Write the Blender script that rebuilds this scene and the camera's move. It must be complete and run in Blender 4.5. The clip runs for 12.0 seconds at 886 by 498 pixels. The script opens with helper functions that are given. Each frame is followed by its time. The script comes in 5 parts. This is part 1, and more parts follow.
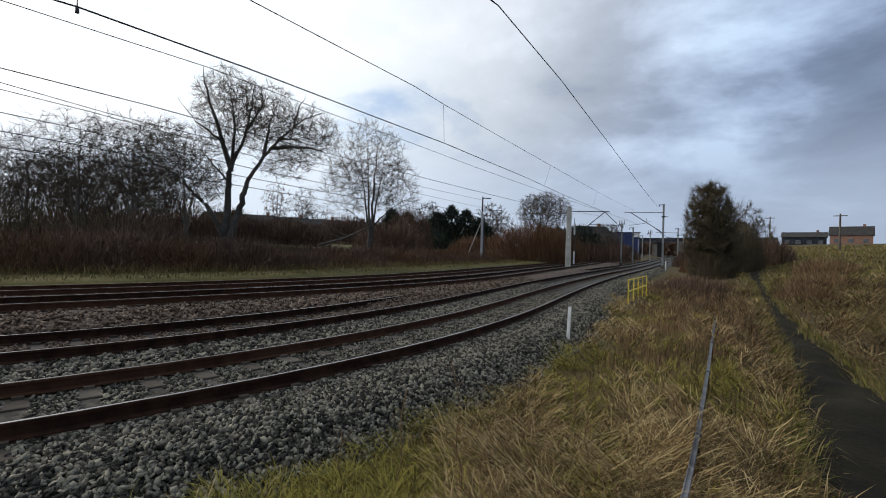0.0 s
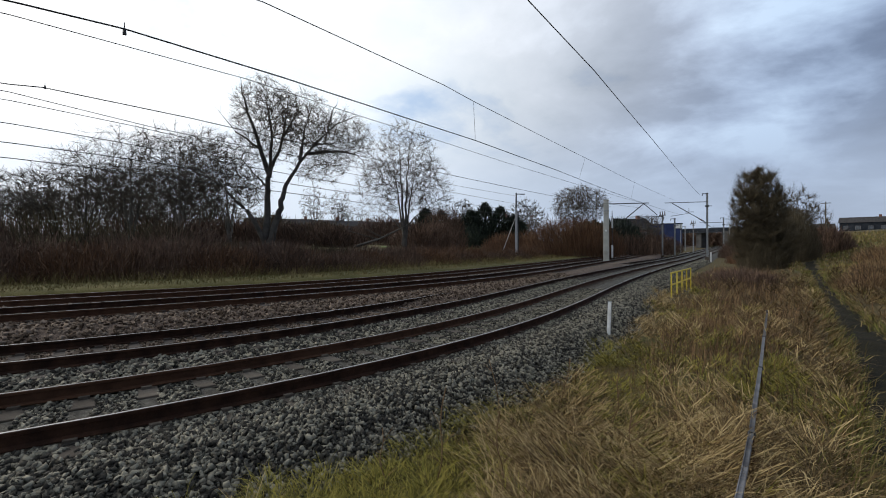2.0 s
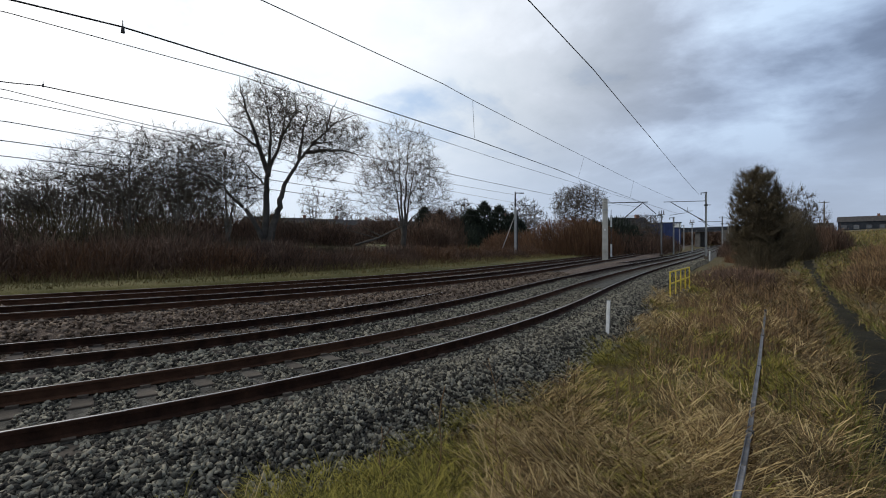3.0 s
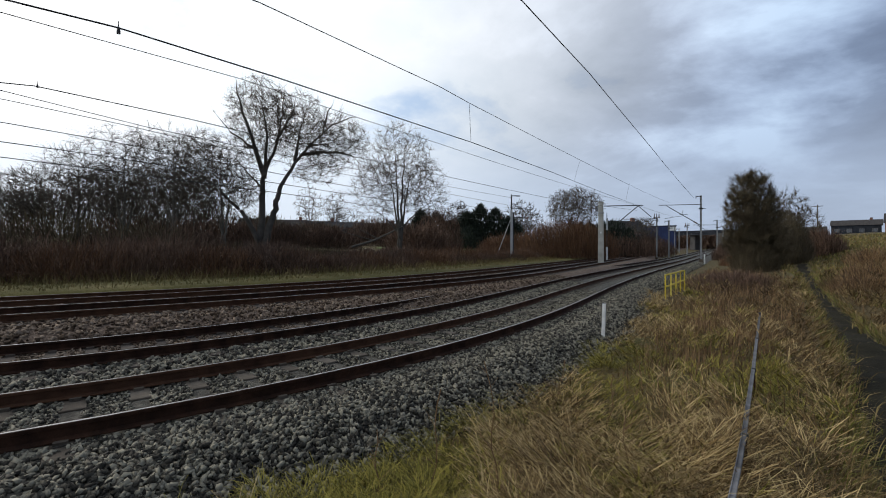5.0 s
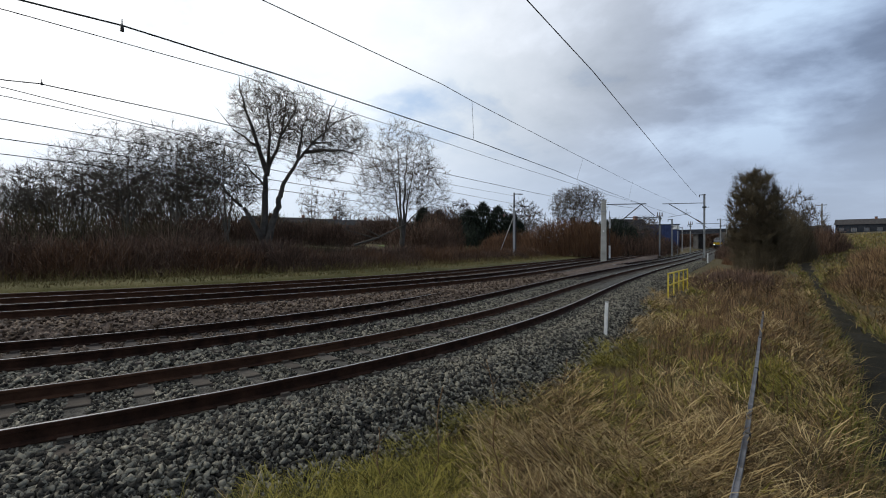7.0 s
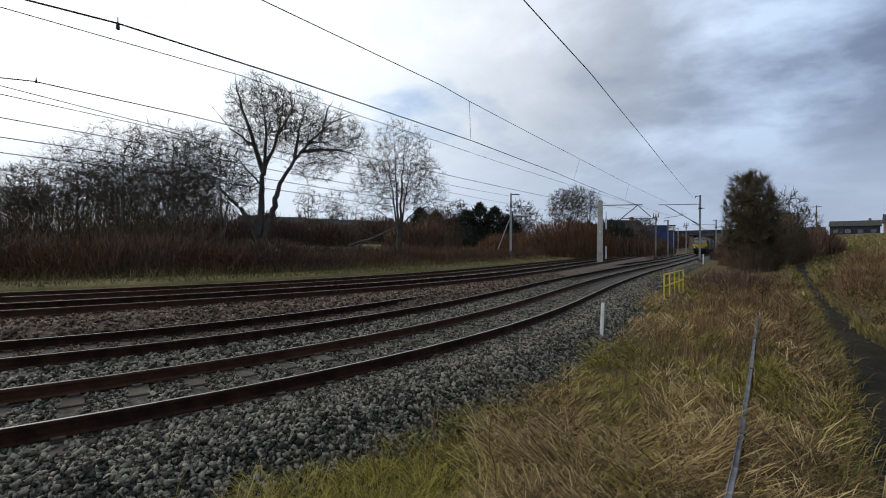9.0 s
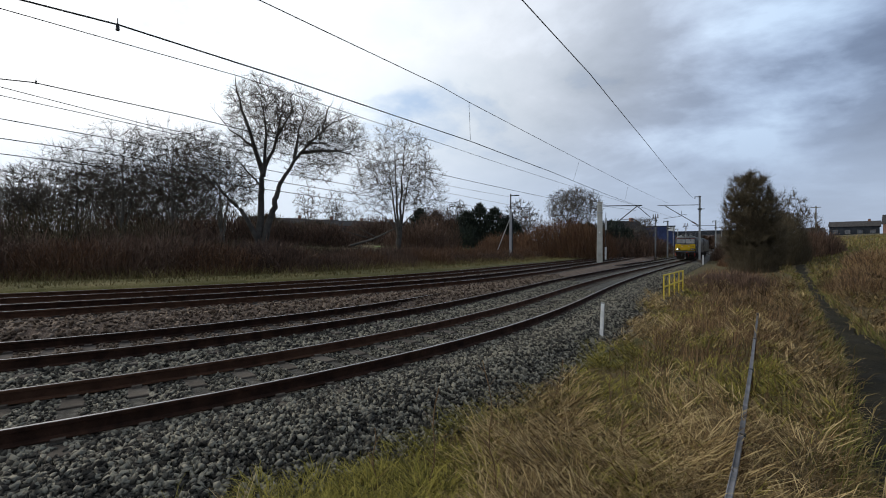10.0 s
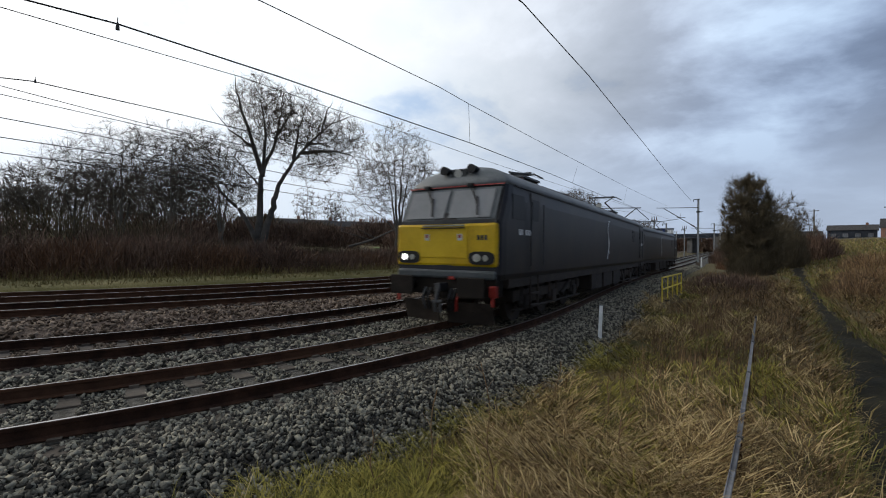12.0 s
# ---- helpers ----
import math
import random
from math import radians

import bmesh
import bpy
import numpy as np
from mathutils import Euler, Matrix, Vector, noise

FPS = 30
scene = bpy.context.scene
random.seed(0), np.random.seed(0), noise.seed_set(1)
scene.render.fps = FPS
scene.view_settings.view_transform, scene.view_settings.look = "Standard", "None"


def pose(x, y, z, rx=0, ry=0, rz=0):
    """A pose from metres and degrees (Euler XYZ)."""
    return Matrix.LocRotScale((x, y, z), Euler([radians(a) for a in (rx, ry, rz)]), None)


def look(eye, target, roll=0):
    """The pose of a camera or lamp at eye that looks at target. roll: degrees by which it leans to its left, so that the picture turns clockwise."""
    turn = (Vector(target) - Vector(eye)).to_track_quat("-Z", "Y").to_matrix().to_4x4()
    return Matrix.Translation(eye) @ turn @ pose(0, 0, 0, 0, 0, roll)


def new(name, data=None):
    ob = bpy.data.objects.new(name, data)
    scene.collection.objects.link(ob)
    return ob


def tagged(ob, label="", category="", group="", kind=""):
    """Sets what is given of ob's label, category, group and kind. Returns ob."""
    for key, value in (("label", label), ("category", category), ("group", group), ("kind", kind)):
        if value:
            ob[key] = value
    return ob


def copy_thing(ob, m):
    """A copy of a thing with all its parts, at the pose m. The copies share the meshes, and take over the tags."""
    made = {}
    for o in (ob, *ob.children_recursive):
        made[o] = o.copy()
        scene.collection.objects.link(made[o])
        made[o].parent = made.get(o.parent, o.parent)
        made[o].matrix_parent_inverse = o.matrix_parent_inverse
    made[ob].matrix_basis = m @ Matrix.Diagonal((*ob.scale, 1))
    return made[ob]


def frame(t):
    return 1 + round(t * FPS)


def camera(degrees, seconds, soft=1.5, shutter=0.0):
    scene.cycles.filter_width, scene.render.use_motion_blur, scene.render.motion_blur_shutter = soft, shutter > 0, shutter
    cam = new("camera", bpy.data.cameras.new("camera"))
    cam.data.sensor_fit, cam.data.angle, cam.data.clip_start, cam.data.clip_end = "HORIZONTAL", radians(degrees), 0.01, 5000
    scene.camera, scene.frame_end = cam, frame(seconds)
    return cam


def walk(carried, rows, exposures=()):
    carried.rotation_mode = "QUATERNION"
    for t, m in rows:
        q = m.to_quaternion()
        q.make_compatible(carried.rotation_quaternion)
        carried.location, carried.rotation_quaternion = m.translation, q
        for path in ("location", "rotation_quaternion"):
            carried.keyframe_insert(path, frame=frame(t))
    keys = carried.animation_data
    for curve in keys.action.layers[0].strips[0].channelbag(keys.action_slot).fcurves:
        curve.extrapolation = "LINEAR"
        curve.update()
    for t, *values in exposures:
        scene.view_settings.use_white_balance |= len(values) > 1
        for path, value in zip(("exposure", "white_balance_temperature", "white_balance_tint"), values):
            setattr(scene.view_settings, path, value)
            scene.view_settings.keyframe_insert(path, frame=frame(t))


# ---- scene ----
SECONDS = 12.0
EYE = (0.0, 0.0, 1.646)
# seconds, turn to the left, tilt up, lean
TURNS = [
    (0.0, 49.10, 0.16, 1.52), (0.5, 49.06, 0.42, 1.57), (0.8, 49.20, 0.38, 1.45), (1.0, 49.61, 0.27, 1.04),
    (1.25, 51.40, 0.05, 0.55), (1.5, 53.07, -0.12, 0.12), (2.0, 53.56, -0.12, -0.22), (2.5, 53.67, -0.32, -0.11),
    (3.0, 53.44, -0.26, -0.19), (4.0, 53.15, -0.08, -0.10), (5.0, 52.95, 0.06, -0.03), (5.5, 53.32, -0.04, 0.21),
    (6.0, 53.22, -0.08, 0.08), (6.5, 53.23, -0.14, 0.13), (7.0, 53.26, -0.19, 0.12), (8.0, 53.04, -0.19, 0.22),
    (9.0, 52.84, -0.17, 0.31), (9.5, 52.77, -0.15, 0.33), (10.0, 52.81, -0.06, 0.27), (10.5, 52.67, 0.04, 0.21),
    (11.0, 52.91, -0.04, 0.20), (11.5, 52.87, -0.04, 0.24), (12.0, 52.66, 0.11, 0.59)]
cam = camera(90.3, SECONDS, soft=1.0, shutter=0.1)
walk(cam, [(t, pose(*EYE) @ pose(0, 0, 0, 0, 0, yaw) @ pose(0, 0, 0, 90 + tilt) @ pose(0, 0, 0, 0, 0, lean))
           for t, yaw, tilt, lean in TURNS])

# ---- light ----
SUN_AZ, SUN_EL = radians(118), radians(24)      # azimuth counted from +y to the left
SUN_DIR = Vector((-math.sin(SUN_AZ) * math.cos(SUN_EL), math.cos(SUN_AZ) * math.cos(SUN_EL), math.sin(SUN_EL)))
sun = new("sun", bpy.data.lights.new("sun", "SUN"))
sun.data.energy, sun.data.angle, sun.data.color = 1.5, radians(20), (1.0, 0.92, 0.80)
sun.matrix_world = look(SUN_DIR * 50, (0, 0, 0))
scene.view_settings.exposure = 0.0


def nodes_of(owner):
    owner.use_nodes = True
    tree = owner.node_tree
    tree.nodes.clear()

    def add(kind, operation="", **values):
        n = tree.nodes.new("ShaderNode" + kind)
        if operation:
            n.operation = operation
        for key, v in values.items():
            n.inputs[key].default_value = v
        return n
    return tree, add, tree.links.new


def ramp_of(add, stops):
    r = add("ValToRGB")
    els = r.color_ramp.elements
    while len(els) < len(stops):
        els.new(0.5)
    for e, (p, c) in zip(els, stops):
        e.position, e.color = p, (*c, 1) if len(c) == 3 else c
    return r


def build_world():
    w = bpy.data.worlds.new("overcast_sky")
    scene.world = w
    tree, add, link = nodes_of(w)
    sky = add("TexSky")
    sky.sky_type, sky.sun_disc = "NISHITA", False
    sky.sun_elevation, sky.sun_rotation, sky.dust_density = SUN_EL, -SUN_AZ, 2.0
    co = add("TexCoord")
    sep = add("SeparateXYZ")
    link(co.outputs["Generated"], sep.inputs[0])
    # cloud deck seen from below: flatten the direction onto a plane
    up = add("Math", operation="ADD")
    up.inputs[1].default_value = 0.30
    link(sep.outputs["Z"], up.inputs[0])
    div = add("VectorMath", operation="DIVIDE")
    comb = add("CombineXYZ")
    for k in range(3):
        link(up.outputs[0], comb.inputs[k])
    link(co.outputs["Generated"], div.inputs[0])
    link(comb.outputs[0], div.inputs[1])
    big = add("TexNoise", Scale=1.45, Detail=8.0, Roughness=0.56, Distortion=0.2)
    link(div.outputs[0], big.inputs["Vector"])
    # thin cloud near the hidden sun lets more light through
    dot = add("VectorMath", operation="DOT_PRODUCT")
    dot.inputs[1].default_value = SUN_DIR
    link(co.outputs["Generated"], dot.inputs[0])
    glow = add("MapRange")
    glow.interpolation_type = "SMOOTHSTEP"
    glow.inputs["From Min"].default_value, glow.inputs["From Max"].default_value = -0.15, 0.78
    glow.inputs["To Min"].default_value, glow.inputs["To Max"].default_value = 0.0, 1.0
    link(dot.outputs["Value"], glow.inputs["Value"])
    deck = ramp_of(add, [(0.40, (0.125, 0.16, 0.245)), (0.52, (0.205, 0.265, 0.39)), (0.60, (0.36, 0.46, 0.64)), (0.70, (0.58, 0.74, 0.96))])
    link(big.outputs["Fac"], deck.inputs[0])
    bright = ramp_of(add, [(0.30, (0.55, 0.70, 0.92)), (0.42, (0.95, 1.02, 1.08)), (0.7, (1.16, 1.16, 1.16))])
    link(big.outputs["Fac"], bright.inputs[0])
    mix = add("MixRGB")
    link(glow.outputs[0], mix.inputs[0])
    link(deck.outputs[0], mix.inputs[1])
    link(bright.outputs[0], mix.inputs[2])
    low = add("MapRange")
    low.interpolation_type = "SMOOTHSTEP"
    low.inputs["From Min"].default_value, low.inputs["From Max"].default_value = 0.08, 0.32
    low.inputs["To Min"].default_value, low.inputs["To Max"].default_value = 0.8, 0.0
    link(sep.outputs["Z"], low.inputs["Value"])
    haze = add("MixRGB")
    haze.inputs[1].default_value, haze.inputs[2].default_value = (0.40, 0.48, 0.63, 1), (0.60, 0.70, 0.85, 1)
    link(glow.outputs[0], haze.inputs[0])
    horizon = add("MixRGB")
    link(low.outputs[0], horizon.inputs[0])
    link(mix.outputs[0], horizon.inputs[1])
    link(haze.outputs[0], horizon.inputs[2])
    clear = add("MixRGB")
    clear.blend_type = "ADD"
    clear.inputs[0].default_value = 1.0
    scaled = add("MixRGB")
    scaled.blend_type = "MULTIPLY"
    scaled.inputs[0].default_value, scaled.inputs[2].default_value = 1.0, (0.012, 0.012, 0.012, 1)
    link(sky.outputs[0], scaled.inputs[1])
    link(horizon.outputs[0], clear.inputs[1])
    link(scaled.outputs[0], clear.inputs[2])
    bg = add("Background", Strength=1.0)
    out = add("OutputWorld")
    link(clear.outputs[0], bg.inputs["Color"])
    link(bg.outputs[0], out.inputs["Surface"])


build_world()

# ---- materials ----


def material(name, colours, rough=0.8, metal=0.0, scale=6.0, fine=60.0, bump=0.3, per="object", spread=0.35, spec=0.4, depth=0.02):
    """Colours run along a coarse noise; a fine noise breaks them up; each object or loose piece shifts in tone."""
    m = bpy.data.materials.new(name)
    tree, add, link = nodes_of(m)
    co = add("TexCoord")
    coarse = add("TexNoise", Scale=scale, Detail=5.0, Roughness=0.6)
    small = add("TexNoise", Scale=fine, Detail=3.0, Roughness=0.7)
    link(co.outputs["Object"], coarse.inputs["Vector"])
    link(co.outputs["Object"], small.inputs["Vector"])
    add1 = add("Math", operation="MULTIPLY_ADD")
    add1.inputs[1].default_value = 0.35
    link(small.outputs["Fac"], add1.inputs[0])
    link(coarse.outputs["Fac"], add1.inputs[2])
    pick = add("Math", operation="MULTIPLY_ADD")
    pick.inputs[1].default_value = spread
    if per == "island":
        link(add("NewGeometry").outputs["Random Per Island"], pick.inputs[0])
    else:
        link(add("ObjectInfo").outputs["Random"], pick.inputs[0])
    link(add1.outputs[0], pick.inputs[2])
    off = add("Math", operation="SUBTRACT")
    off.inputs[1].default_value = 0.175 + spread / 2
    link(pick.outputs[0], off.inputs[0])
    n = len(colours)
    r = ramp_of(add, [(0.28 + 0.44 * i / max(1, n - 1), c) for i, c in enumerate(colours)])
    link(off.outputs[0], r.inputs[0])
    b = add("BsdfPrincipled", Roughness=rough, Metallic=metal)
    b.inputs["Specular IOR Level"].default_value = spec
    link(r.outputs[0], b.inputs["Base Color"])
    if bump:
        bp = add("Bump", Strength=bump, Distance=depth)
        link(small.outputs["Fac"], bp.inputs["Height"])
        link(bp.outputs[0], b.inputs["Normal"])
    out = add("OutputMaterial")
    link(b.outputs[0], out.inputs["Surface"])
    return m


def glow_material(name, colour, strength):
    m = bpy.data.materials.new(name)
    tree, add, link = nodes_of(m)
    e = add("Emission", Strength=strength)
    e.inputs["Color"].default_value = (*colour, 1)
    link(e.outputs[0], add("OutputMaterial").inputs["Surface"])
    return m


M_STONE = material("ballast_stone", [(0.021, 0.018, 0.013), (0.062, 0.055, 0.041), (0.116, 0.105, 0.079), (0.24, 0.22, 0.165)], 0.8, scale=3, fine=90, bump=0.12, per="island", spread=0.95, spec=0.3)
M_BED = material("ballast_bed", [(0.0319, 0.02755, 0.02175), (0.0725, 0.06525, 0.0522), (0.145, 0.1334, 0.1102)], 0.95, scale=9, fine=45, bump=1.0, depth=0.05)
M_BEDOLD = material("old_ballast", [(0.0546, 0.0338, 0.0221), (0.117, 0.0793, 0.0559), (0.195, 0.1404, 0.104)], 0.95, scale=5, fine=30, bump=1.0, depth=0.05)
M_RUST = material("rail_rust", [(0.022, 0.011, 0.007), (0.046, 0.022, 0.013), (0.078, 0.038, 0.021)], 0.92, scale=4, fine=70, per="object", spec=0.12)
M_RAILTOP = material("worn_rail_head", [(0.20, 0.19, 0.18), (0.30, 0.285, 0.275), (0.42, 0.40, 0.39)], 0.30, metal=0.85, scale=2, fine=40, bump=0.05)
M_STONEBROWN = material("dusty_ballast_stone", [(0.0442, 0.0286, 0.0182), (0.0936, 0.065, 0.0442), (0.156, 0.1144, 0.0806), (0.247, 0.1885, 0.1404)], 0.95, scale=3, fine=90, per="island", spread=0.9, spec=0.15)
M_SLEEPERBROWN = material("stained_sleeper", [(0.035, 0.026, 0.02), (0.06, 0.046, 0.036), (0.09, 0.072, 0.057)], 0.95, scale=5, fine=60)
M_SLEEPER = material("concrete_sleeper", [(0.055, 0.042, 0.03), (0.09, 0.071, 0.052), (0.13, 0.107, 0.082)], 0.92, scale=5, fine=60)
# soil colour kept dark so the gaps between tussocks look shaded
M_GROUND = material("rough_grass_soil", [(0.05, 0.04, 0.010), (0.068, 0.05, 0.015), (0.09, 0.062, 0.02), (0.055, 0.058, 0.009)], 1.0, scale=0.35, fine=7, bump=1.0, depth=0.15)
M_MUD = material("wet_mud", [(0.012, 0.011, 0.007), (0.021, 0.018, 0.011), (0.034, 0.03, 0.016)], 0.95, scale=1.5, fine=18, bump=0.8, depth=0.04, spec=0.1)
M_STRAW = material("dry_grass", [(0.11, 0.064, 0.02), (0.22, 0.142, 0.052), (0.42, 0.31, 0.14)], 0.85, scale=0.7, fine=9, bump=0, per="island", spread=0.9)
# brown thatch, its colour darkened to deepen the shade beneath the tussocks
M_THATCH = material("brown_thatch", [(0.05, 0.032, 0.012), (0.11, 0.07, 0.026), (0.22, 0.15, 0.06)], 0.95, scale=0.8, fine=9, bump=0, per="island", spread=0.5)
M_GREEN = material("moss_green_grass", [(0.07, 0.062, 0.006), (0.15, 0.13, 0.012), (0.26, 0.215, 0.034)], 0.85, scale=0.9, fine=9, bump=0, per="island", spread=0.8)
M_STEM = material("dead_stem", [(0.077, 0.0448, 0.0224), (0.161, 0.0952, 0.0462), (0.294, 0.189, 0.0924)], 0.9, scale=0.6, fine=9, bump=0, per="island", spread=0.6)
M_FIELDSTRAW = material("field_tussock", [(0.1013, 0.07425, 0.0243), (0.1688, 0.1242, 0.0432), (0.27, 0.2025, 0.081)], 0.9, scale=0.25, fine=5, bump=0, per="island", spread=0.5)
M_FIELDGREEN = material("field_green", [(0.0715, 0.0754, 0.013), (0.13, 0.13, 0.0234), (0.195, 0.1885, 0.039)], 0.9, scale=0.25, fine=5, bump=0, per="island", spread=0.5)
M_BRAMBLE = material("bramble_twig", [(0.05, 0.029, 0.02), (0.105, 0.062, 0.041), (0.19, 0.118, 0.078)], 0.9, scale=0.12, fine=2, bump=0, per="island", spread=0.5)
M_WILLOW = material("red_willow_twig", [(0.075, 0.036, 0.017), (0.125, 0.062, 0.03), (0.18, 0.098, 0.05)], 0.9, scale=0.2, fine=2, bump=0, per="island", spread=0.5)
M_BARK = material("bark", [(0.045, 0.039, 0.032), (0.09, 0.08, 0.066), (0.15, 0.135, 0.112)], 0.95, scale=1.5, fine=25, bump=0.8, depth=0.03)
M_TWIG = material("bare_twig", [(0.05, 0.041, 0.032), (0.09, 0.074, 0.058), (0.14, 0.118, 0.094)], 0.95, scale=0.2, fine=3, bump=0, per="island", spread=0.4)
M_OLIVE = material("olive_brush_twig", [(0.032, 0.026, 0.012), (0.065, 0.05, 0.024), (0.11, 0.082, 0.042)], 0.95, scale=0.3, fine=3, bump=0, per="island", spread=0.4)
M_BRUSH = material("brown_brush_twig", [(0.05, 0.039, 0.023), (0.088, 0.069, 0.04), (0.14, 0.112, 0.068)], 0.95, scale=0.3, fine=3, bump=0, per="island", spread=0.4)
M_CONIFER = material("conifer_needle", [(0.014, 0.02, 0.013), (0.026, 0.036, 0.022), (0.044, 0.056, 0.034)], 0.9, scale=0.4, fine=5, bump=0, per="island", spread=0.4)
M_STEEL = material("galvanised_steel", [(0.22, 0.225, 0.22), (0.32, 0.325, 0.32), (0.42, 0.42, 0.41)], 0.6, metal=0.35, scale=2, fine=30, bump=0.1)
M_OLDSTEEL = material("weathered_steel", [(0.07, 0.068, 0.068), (0.12, 0.117, 0.117), (0.2, 0.195, 0.195)], 0.9, metal=0.0, scale=4, fine=40, bump=0.1)
M_DARKSTEEL = material("dark_steel", [(0.04, 0.042, 0.045), (0.07, 0.07, 0.075), (0.11, 0.11, 0.11)], 0.6, metal=0.4, scale=3, fine=30, bump=0.1)
M_POST = material("grey_cream_post_paint", [(0.30, 0.29, 0.25), (0.42, 0.41, 0.36), (0.52, 0.51, 0.45)], 0.8, scale=1.2, fine=14, bump=0.2)
M_WIRE = material("wire_metal", [(0.025, 0.024, 0.024), (0.04, 0.04, 0.04), (0.06, 0.058, 0.055)], 0.6, metal=0.3, scale=2, fine=20, bump=0)
M_INSUL = material("brown_insulator", [(0.05, 0.025, 0.02), (0.09, 0.045, 0.035), (0.12, 0.06, 0.05)], 0.3, scale=4, fine=30, bump=0)
M_YELLOW = material("yellow_fence", [(0.50, 0.36, 0.02), (0.66, 0.50, 0.04), (0.75, 0.60, 0.10)], 0.6, scale=3, fine=30, bump=0.1)
M_WHITE = material("white_paint", [(0.55, 0.55, 0.53), (0.72, 0.72, 0.70), (0.8, 0.8, 0.78)], 0.6, scale=3, fine=30, bump=0.1)
M_LOCOYEL = material("warning_yellow", [(0.58, 0.36, 0.008), (0.74, 0.49, 0.010), (0.82, 0.57, 0.02)], 0.42, scale=1.2, fine=12, bump=0.03)
M_LOCOBLUE = material("midnight_blue_paint", [(0.007, 0.008, 0.012), (0.013, 0.013, 0.016), (0.028, 0.023, 0.02)], 0.4, scale=0.7, fine=9, bump=0.03, spec=0.22)
M_LOCOROOF = material("weathered_grey_roof", [(0.04, 0.046, 0.046), (0.07, 0.078, 0.078), (0.125, 0.13, 0.128)], 0.55, scale=1.2, fine=14, bump=0.08)
M_LOCOCAB = material("slate_cab_paint", [(0.045, 0.055, 0.06), (0.075, 0.088, 0.094), (0.11, 0.12, 0.125)], 0.45, scale=1.0, fine=12, bump=0.05)
M_UNDER = material("brake_dust_black", [(0.014, 0.010, 0.007), (0.026, 0.018, 0.013), (0.046, 0.033, 0.023)], 0.85, scale=2.5, fine=25, bump=0.2)
# grey base colour stands in for bright sky mirrored in the panes
M_SKYGLASS = material("windscreen_sky_grey", [(0.16, 0.165, 0.165), (0.2, 0.205, 0.205), (0.24, 0.24, 0.24)], 0.22, scale=1, fine=6, bump=0, spec=0.9)
M_BLACK = material("black_rubber", [(0.008, 0.008, 0.009), (0.014, 0.014, 0.015), (0.022, 0.022, 0.022)], 0.5, scale=4, fine=30, bump=0.05)
M_RED = material("signal_red_paint", [(0.25, 0.02, 0.015), (0.36, 0.03, 0.02), (0.45, 0.05, 0.035)], 0.5, scale=4, fine=30, bump=0.05)
M_SILVER = material("silver_lettering", [(0.5, 0.5, 0.5), (0.6, 0.6, 0.6), (0.68, 0.68, 0.68)], 0.4, metal=0.2, scale=4, fine=30, bump=0)
M_LAMP = material("unlit_lamp_lens", [(0.4, 0.4, 0.36), (0.5, 0.5, 0.45), (0.6, 0.6, 0.55)], 0.15, scale=4, fine=30, bump=0)
M_LIT = glow_material("lit_headlamp", (1.0, 0.97, 0.9), 8.0)
M_BRICK = material("dull_red_brick", [(0.14, 0.075, 0.055), (0.2, 0.11, 0.08), (0.26, 0.15, 0.11)], 0.9, scale=2, fine=15)
M_SLATE = material("roof_slate", [(0.03, 0.028, 0.028), (0.05, 0.047, 0.046), (0.075, 0.07, 0.068)], 0.95, scale=2, fine=15, spec=0.05)
M_RENDER = material("pale_render", [(0.4, 0.4, 0.39), (0.5, 0.5, 0.49), (0.6, 0.6, 0.58)], 0.9, scale=1, fine=10)
M_SIDEGLASS = material("dark_cab_glass", [(0.006, 0.007, 0.008), (0.009, 0.010, 0.012), (0.013, 0.014, 0.016)], 0.4, scale=1, fine=5, bump=0, spec=0.15)
M_PANE = material("window_pane", [(0.03, 0.035, 0.04), (0.05, 0.055, 0.06), (0.07, 0.075, 0.08)], 0.08, scale=1, fine=5, bump=0, spec=0.8)
M_FIELD = material("mown_green_field", [(0.07, 0.10, 0.02), (0.10, 0.14, 0.03), (0.13, 0.17, 0.045)], 1.0, scale=0.1, fine=1.5, bump=0.4)
M_BRIDGE = material("dark_bridge_girder", [(0.016, 0.02, 0.028), (0.028, 0.034, 0.044), (0.05, 0.055, 0.065)], 0.85, scale=0.5, fine=6, spec=0.2)
M_BLUECLAD = material("blue_cladding", [(0.018, 0.03, 0.09), (0.028, 0.045, 0.13), (0.04, 0.06, 0.16)], 0.7, scale=0.6, fine=6, bump=0.05)
M_PARAPET = material("blue_brick_abutment", [(0.06, 0.058, 0.056), (0.10, 0.096, 0.09), (0.14, 0.135, 0.125)], 0.9, scale=0.6, fine=6)

# ---- shape helpers ----
RNG = np.random.default_rng(7)


def mesh_from(name, verts, faces, material_used, smooth=False):
    me = bpy.data.meshes.new(name)
    me.from_pydata([tuple(v) for v in verts], [], faces)
    me.materials.append(material_used)
    if smooth:
        me.polygons.foreach_set("use_smooth", [True] * len(me.polygons))
    me.update()
    return me


def mesh_arrays(name, verts, tris, material_used):
    """Many small loose pieces at once: arrays of vertices and triangles."""
    me = bpy.data.meshes.new(name)
    verts, tris = np.asarray(verts, np.float32), np.asarray(tris, np.int32)
    me.vertices.add(len(verts))
    me.vertices.foreach_set("co", verts.ravel())
    me.loops.add(tris.size)
    me.loops.foreach_set("vertex_index", tris.ravel())
    me.polygons.add(len(tris))
    me.polygons.foreach_set("loop_start", np.arange(0, tris.size, 3, dtype=np.int32))
    me.materials.append(material_used)
    me.update()
    me.validate()
    return me


